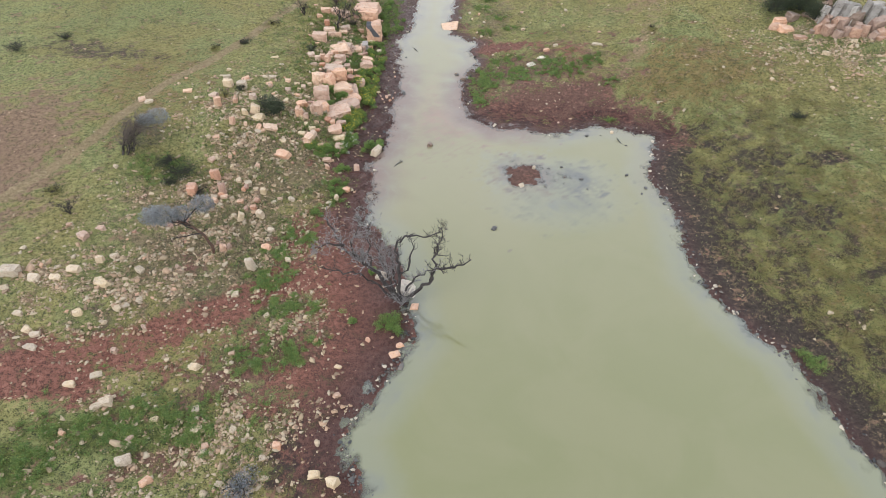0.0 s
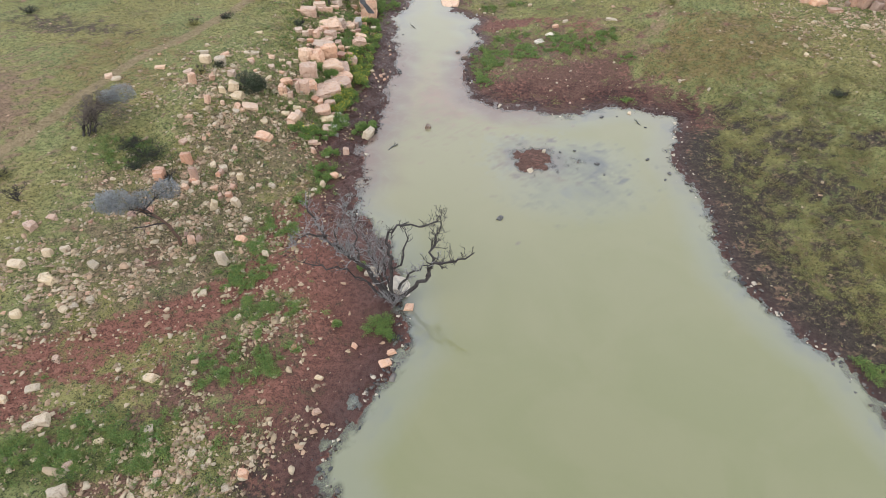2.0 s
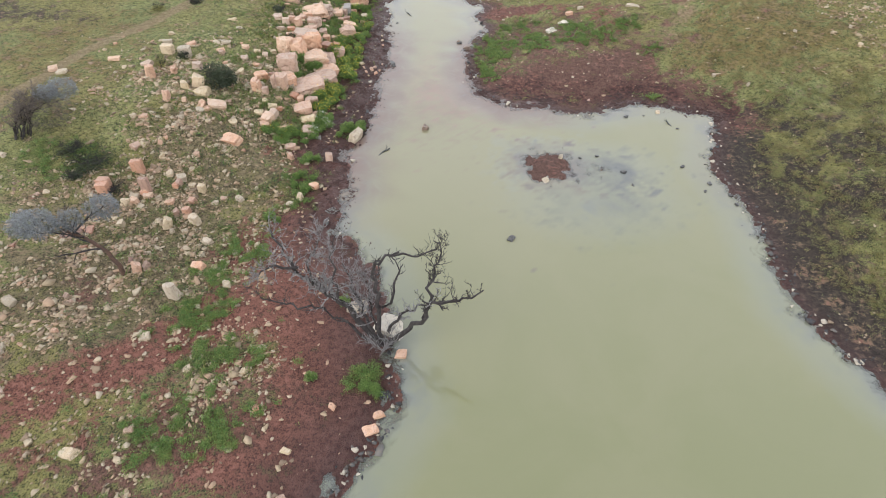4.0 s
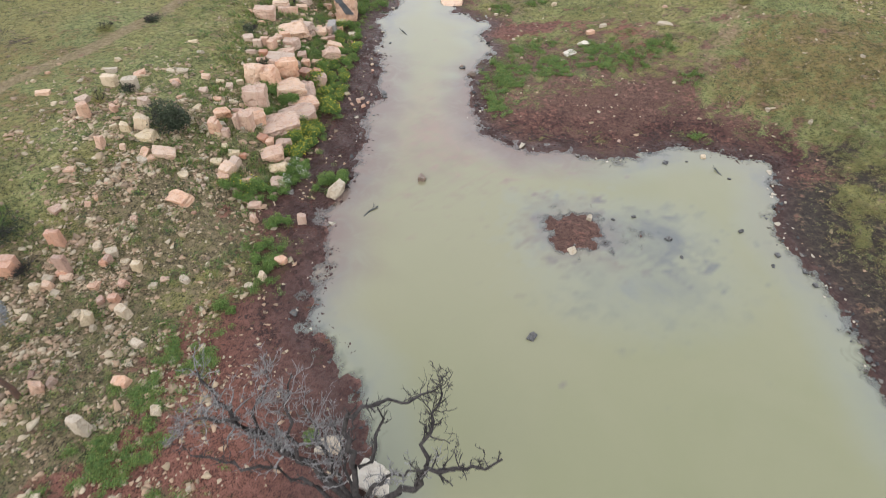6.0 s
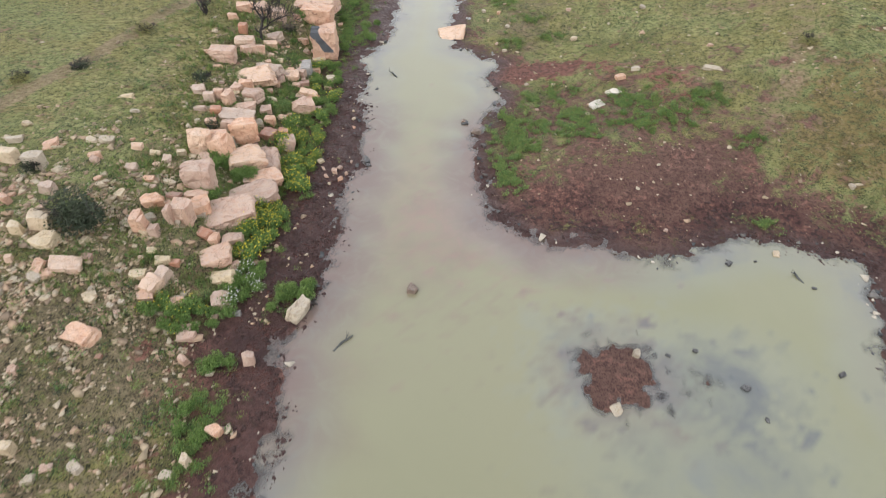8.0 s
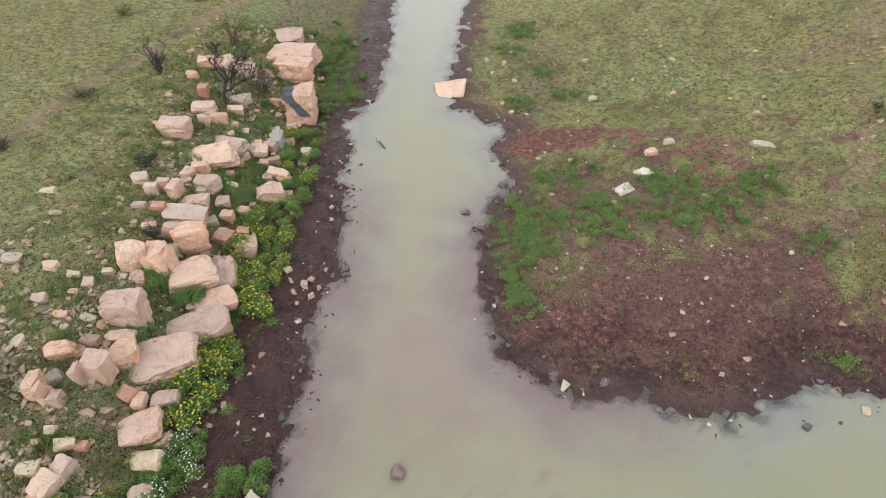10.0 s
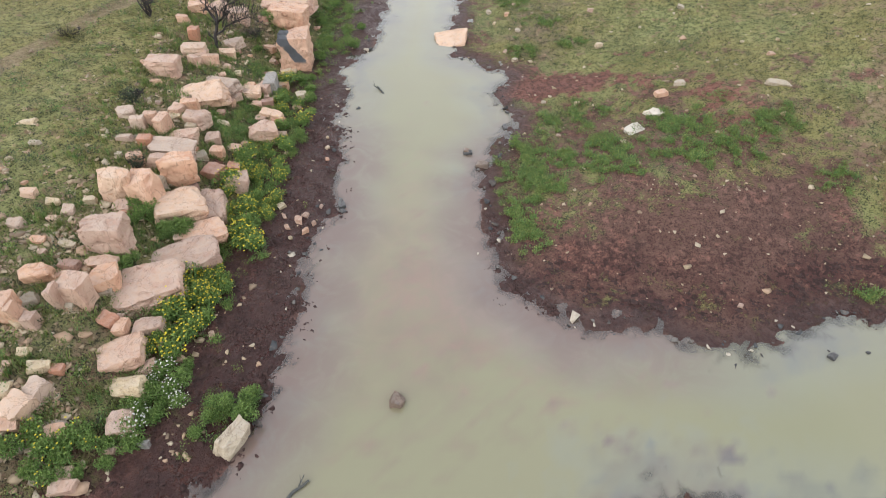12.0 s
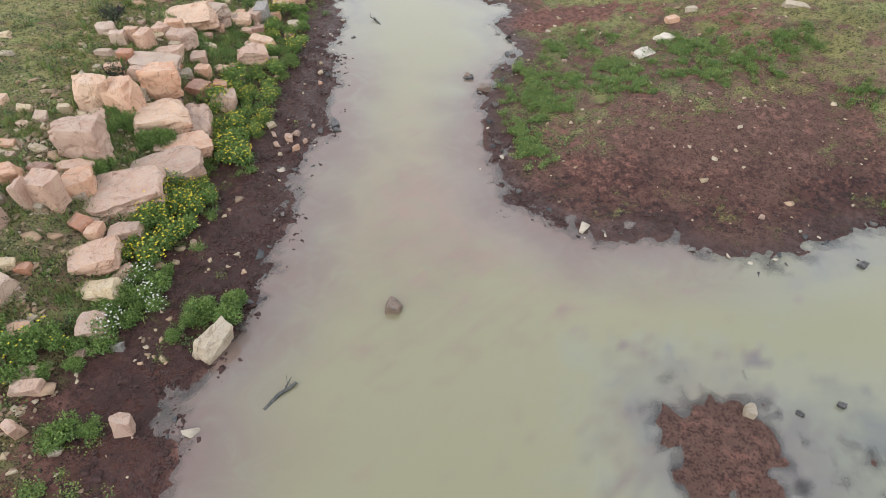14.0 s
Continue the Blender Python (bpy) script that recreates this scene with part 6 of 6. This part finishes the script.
YELLOW = "bushy green herb covered with small yellow flowers"
placed(herb("flowering_herb", 201, 9, 560, YELLOW), [(-7.12, 45.43), (-6.2, 45.24), (-6.46, 41.04), (-6.09, 46.13), (-6.51, 43.91), (-6.33, 46.45), (-6.81, 43.08), (-6.39, 41.99), (-7.25, 45.06), (-6.51, 45.69), (-7.05, 43.71), (-6.43, 43.23), (-6.09, 41.41), (-6.71, 46.02), (-5.98, 44.82), (-7.09, 38.06), (-7.14, 39.62), (-7.34, 37.55), (-6.44, 39.09), (-7.58, 37.28), (-7.44, 37.89), (-6.52, 39.43), (-6.63, 37.99), (-7.16, 38.44), (-6.97, 37.37), (-6.82, 39.05), (-6.86, 49.35), (-6.57, 47.55), (-6.15, 49.29), (-8.09, 34.26), (-9.12, 34.34), (-8.89, 34.05), (-9.51, 33.96), (-8.43, 34.41), (-8.57, 33.53)], 0.45, 0.85, 1)
placed(herb("flowering_herb", 202, 44, 520, YELLOW), [(-7.35, 43.51), (-6.65, 44.79), (-6.63, 42.59), (-5.96, 42.46), (-7.33, 44.19), (-7.13, 42.4), (-6.69, 44.34), (-6.05, 41.01), (-5.96, 44.33), (-7.3, 43.06), (-6.02, 43.03), (-5.79, 43.33), (-6.5, 41.45), (-7.05, 44.48), (-6.98, 42.03), (-7.19, 39.09), (-7.08, 37.05), (-7.69, 36.9), (-6.71, 38.62), (-7.46, 38.25), (-7.03, 38.77), (-7.44, 38.78), (-6.79, 39.82), (-6.85, 37.72), (-6.89, 39.39), (-7.49, 39.26), (-5.71, 48.11), (-6.96, 51.01), (-6.77, 48.72)], 0.4, 0.9, 2)
placed(herb("green_herb", 203, 0, 800, "bushy bright green herb on the bank"), [(-7.05, 49.95), (-5.81, 49.83), (-5.61, 48.9), (-8.52, 34.0), (-8.11, 33.66), (-8.94, 33.56), (-7.71, 34.4), (-7.61, 33.93), (-7.22, 35.71), (-6.63, 36.14), (-6.84, 35.52), (-7.2, 34.39), (-6.64, 36.58), (-6.96, 35.18), (-7.44, 35.44), (-9.16, 41.14), (-9.41, 41.51), (-9.08, 41.5), (-8.9, 41.17), (-9.28, 40.9), (-9.25, 39.16), (-8.87, 39.5), (-9.34, 39.72), (-8.96, 39.15), (-6.49, 51.4), (-4.66, 54.89), (-6.11, 59.18), (-5.91, 55.37), (-5.99, 60.78), (-6.82, 29.97), (-2.76, 19.12), (-4.01, 22.9), (-7.69, 27.63), (-7.14, 32.44)], 0.35, 0.65, 3)
placed(herb("green_herb", 204, 0, 700, "bushy bright green herb on the bank"), [(-5.75, 47.1), (-6.03, 51.48), (-6.02, 50.63), (-8.42, 40.96), (-7.9, 41.44), (-8.38, 40.66), (-8.29, 41.23), (-8.13, 40.99), (-7.98, 41.76), (-8.19, 41.55), (-5.41, 35.38), (-4.75, 35.3), (-5.87, 34.82), (-4.73, 35.69), (-5.61, 35.08), (-8.63, 53.12), (-8.64, 55.5), (-4.41, 56.83), (-6.46, 57.09), (-5.95, 53.58), (-7.5, 60.12), (-7.35, 30.84), (-7.52, 30.19), (-6.58, 30.89), (-8.17, 27.87), (-2.44, 18.78), (-4.66, 19.26), (-6.76, 32.56), (-7.78, 57.26)], 0.35, 0.75, 4)
placed(herb("white_flowering_herb", 205, 40, 400, "green herb dotted with tiny white flowers", WHITE_PETAL), [(-7.31, 35.13), (-7.13, 36.39), (-7.27, 34.78), (-6.51, 35.54), (-6.8, 35.85), (-7.34, 36.02)], 0.4, 0.65, 5)

# ---- driftwood ----


def drift(x, y, turn, length, label, seed, z=0.0):
    ob = at_base("driftwood", x, y, label, "branch", z=z)
    w = Wood(seed, 6)
    w.limb([V(-length / 2, 0, -0.03), V(0, 0.04, 0.03), V(length / 2, 0, 0.06)], 0.05, 0.03, 0)
    part("stem", w.mesh("stem"), DRIFTWOOD, ob)
    w = Wood(seed + 1, 5)
    w.limb([V(0.1, 0.02, 0.02), V(length * 0.35, 0.10, 0.1), V(length * 0.5, 0.16, 0.1)], 0.02, 0.008, 3, 0, 0.25)
    part("twig", w.mesh("twig"), DRIFTWOOD, ob)
    ob.matrix_basis = pose(x, y, z, 0, 0, turn)


drift(-3.33, 33.4, 48, 0.8, "dark wet driftwood lying in the shallow water", 81)
drift(-2.98, 50.9, 120, 0.6, "thin dead twig standing out of the inlet", 83)
drift(12.55, 36.7, 110, 0.5, "short dark branch lying in the pool", 85)

# ---- grass and low herbs ----


def tuft_template(seed, blades, tall, lean, width):
    rng = random.Random(seed)
    co, faces = [], []
    for k in range(blades):
        a, b = rng.uniform(0, 6.283), rng.uniform(0, 6.283)
        r, h = rng.uniform(0, 0.35), tall * rng.uniform(0.6, 1.15)
        x, y = r * math.cos(a), r * math.sin(a)
        ox, oy = lean * rng.uniform(0.4, 1) * math.cos(b), lean * rng.uniform(0.4, 1) * math.sin(b)
        wx, wy = -math.sin(b) * width, math.cos(b) * width
        n = len(co)
        co += [(x - wx, y - wy, -0.1), (x + wx, y + wy, -0.1), (x + ox * 0.4 + wx * 0.8, y + oy * 0.4 + wy * 0.8, h * 0.6), (x + ox * 0.4 - wx * 0.8, y + oy * 0.4 - wy * 0.8, h * 0.6), (x + ox, y + oy, h)]
        faces += [(n, n + 1, n + 2), (n, n + 2, n + 3), (n + 3, n + 2, n + 4)]
    return np.array(co), np.array(faces)


def herb_template(seed, leaves, wide):
    """A low rosette of rhombic leaves."""
    rng = random.Random(seed)
    co, faces = [], []
    for k in range(leaves):
        a, r, h = rng.uniform(0, 6.283), 0.5 * math.sqrt(rng.random()), rng.uniform(0.05, 0.45)
        x, y = r * math.cos(a), r * math.sin(a)
        b, u = rng.uniform(0, 6.283), rng.uniform(-0.1, 0.25)
        dx, dy = math.cos(b) * 0.17, math.sin(b) * 0.17
        n = len(co)
        co += [(x, y, h), (x + dx * 0.5 - dy * wide, y + dy * 0.5 + dx * wide, h + u * 0.5), (x + dx, y + dy, h + u), (x + dx * 0.5 + dy * wide, y + dy * 0.5 - dx * wide, h + u * 0.5)]
        faces += [(n, n + 1, n + 2), (n, n + 2, n + 3)]
    return np.array(co), np.array(faces)


TUFTS = [tuft_template(k, 6, 0.9, 0.6, 0.035) for k in range(5)]
SHORT_TUFTS = [tuft_template(k, 3, 0.55, 0.9, 0.07) for k in range(5)]
HERBS = [herb_template(k, 12, 0.34) for k in range(5)]


def bare(z):
    return np.clip(1 - 1.25 * np.maximum(np.maximum(z["mud"], z["pink"] * 0.9), z["dark"] * 0.6), 0, 1)


def turf_cover(x, y):
    z = covers(x, y)
    d = z["d"]
    return np.where(d > 0.8, 1, 0) * bare(z) * (0.25 + 0.75 * ramp(waves(x, y, 2.2, 51), -0.4, 0.5))


def green_cover(x, y):
    z = covers(x, y)
    d = z["d"]
    return np.where(d > 0.15, 1, 0) * ramp(z["green"], 0.38, 0.85) * (0.03 + 0.97 * ramp(waves(x, y, 1.3, 53) + 0.5 * waves(x, y, 0.5, 54), -0.15, 0.5))


def forb_cover(x, y):
    z = covers(x, y)
    d, west = z["d"], z["west"]
    belt = np.where(west, 0, 1) * ramp(d, 1.2, 3.0) * (1 - ramp(d, 9, 15)) * (1 - 0.8 * ramp(y, 37, 41)) * np.where(y < 44, 1, 0)
    return belt * (0.15 + 0.85 * ramp(waves(x, y, 1.6, 57), -0.2, 0.35)) * np.clip(1 - z["mud"] - 0.15 * z["dark"], 0, 1)


def left_weeds(x, y):
    z = covers(x, y)
    d, west = z["d"], z["west"]
    return np.where(west, 1, 0) * ramp(d, 2.0, 3.5) * (1 - ramp(d, 8, 13)) * ramp(waves(x, y, 1.5, 59), 0.05, 0.5) * bare(z)


rng = np.random.RandomState(77)
px, py = scattered(64000, -34, 34, 9, 66, turf_cover, 61)
tagged(joined("turf", [TURF_BLADE, TURF_BLADE, DRY_BLADE], SHORT_TUFTS, px, py, rng.uniform(0.06, 0.14, len(px)), 0.0, 62), "short patchy olive and straw-coloured turf", "grass", kind="stuff")
px, py = scattered(21000, -20, 20, 9, 64, green_cover, 63)
tagged(joined("green_grass", [GREEN_BLADE, GREEN_BLADE, LEAF], TUFTS, px, py, rng.uniform(0.06, 0.15, len(px)), 0.0, 64), "fresh green grass in patches on damp soil", "grass", kind="stuff")
px, py = scattered(30000, -20, 20, 9, 64, green_cover, 65)
tagged(joined("green_herbs", [LEAF, GREEN_BLADE, LEAF, GREEN_BLADE], HERBS, px, py, rng.uniform(0.10, 0.30, len(px)), 0.0, 66), "low leafy green weeds on damp soil", "plant", kind="stuff")
px, py = scattered(26000, 13, 38, 9, 46, forb_cover, 67)
tagged(joined("olive_weeds", [FORB_LEAF, FORB_LEAF, TURF_BLADE, DRY_BLADE], HERBS, px, py, rng.uniform(0.10, 0.32, len(px)), 0.0, 68), "scrubby olive and yellowish weeds on the bank", "plant", kind="stuff")
px, py = scattered(7500, -24, -4, 9, 60, left_weeds, 69)
tagged(joined("slope_weeds", [FORB_LEAF, LEAF, GREEN_BLADE, DARK_LEAF], HERBS, px, py, rng.uniform(0.14, 0.34, len(px)), 0.0, 70), "low green weeds growing between the stones", "plant", kind="stuff")


def clump_cover(x, y):
    z = covers(x, y)
    d, west = z["d"], z["west"]
    return np.where(d > 1.0, 1, 0) * bare(z) * np.where(west, 0.22, 1.0) * (0.12 + 0.88 * ramp(waves(x, y, 2.8, 81) + 0.5 * waves(x, y, 0.9, 82), -0.1, 0.7))


px, py = scattered(36000, -34, 38, 9, 64, clump_cover, 83)
# the dark-leaf clumps among the olive ones also stand in for shade in the turf
tagged(joined("grass_clumps", [FORB_LEAF, TURF_BLADE, DARK_LEAF, FORB_LEAF, DARK_LEAF], HERBS, px, py, rng.uniform(0.09, 0.25, len(px)), 0.0, 84), "uneven clumps of dull olive growth in the turf", "grass", kind="stuff")


def ridge_cover(x, y):
    z = covers(x, y)
    d, west = z["d"], z["west"]
    return np.where(west, 1, 0) * ramp(y, 32.5, 35) * (1 - ramp(y, 58, 62)) * ramp(d, 2.6, 3.6) * (1 - ramp(d, 6.5, 9.0)) * (0.05 + 0.95 * ramp(waves(x, y, 1.7, 93) + 0.5 * waves(x, y, 0.6, 94), 0.0, 0.7))


px, py = scattered(5200, -14, -4, 32, 62, ridge_cover, 95)
tagged(joined("ridge_grass", [GREEN_BLADE, LEAF, TURF_BLADE, GREEN_BLADE], TUFTS, px, py, rng.uniform(0.10, 0.30, len(px)), 0.0, 96), "tall green grass growing between the sandstone blocks", "grass", kind="stuff")
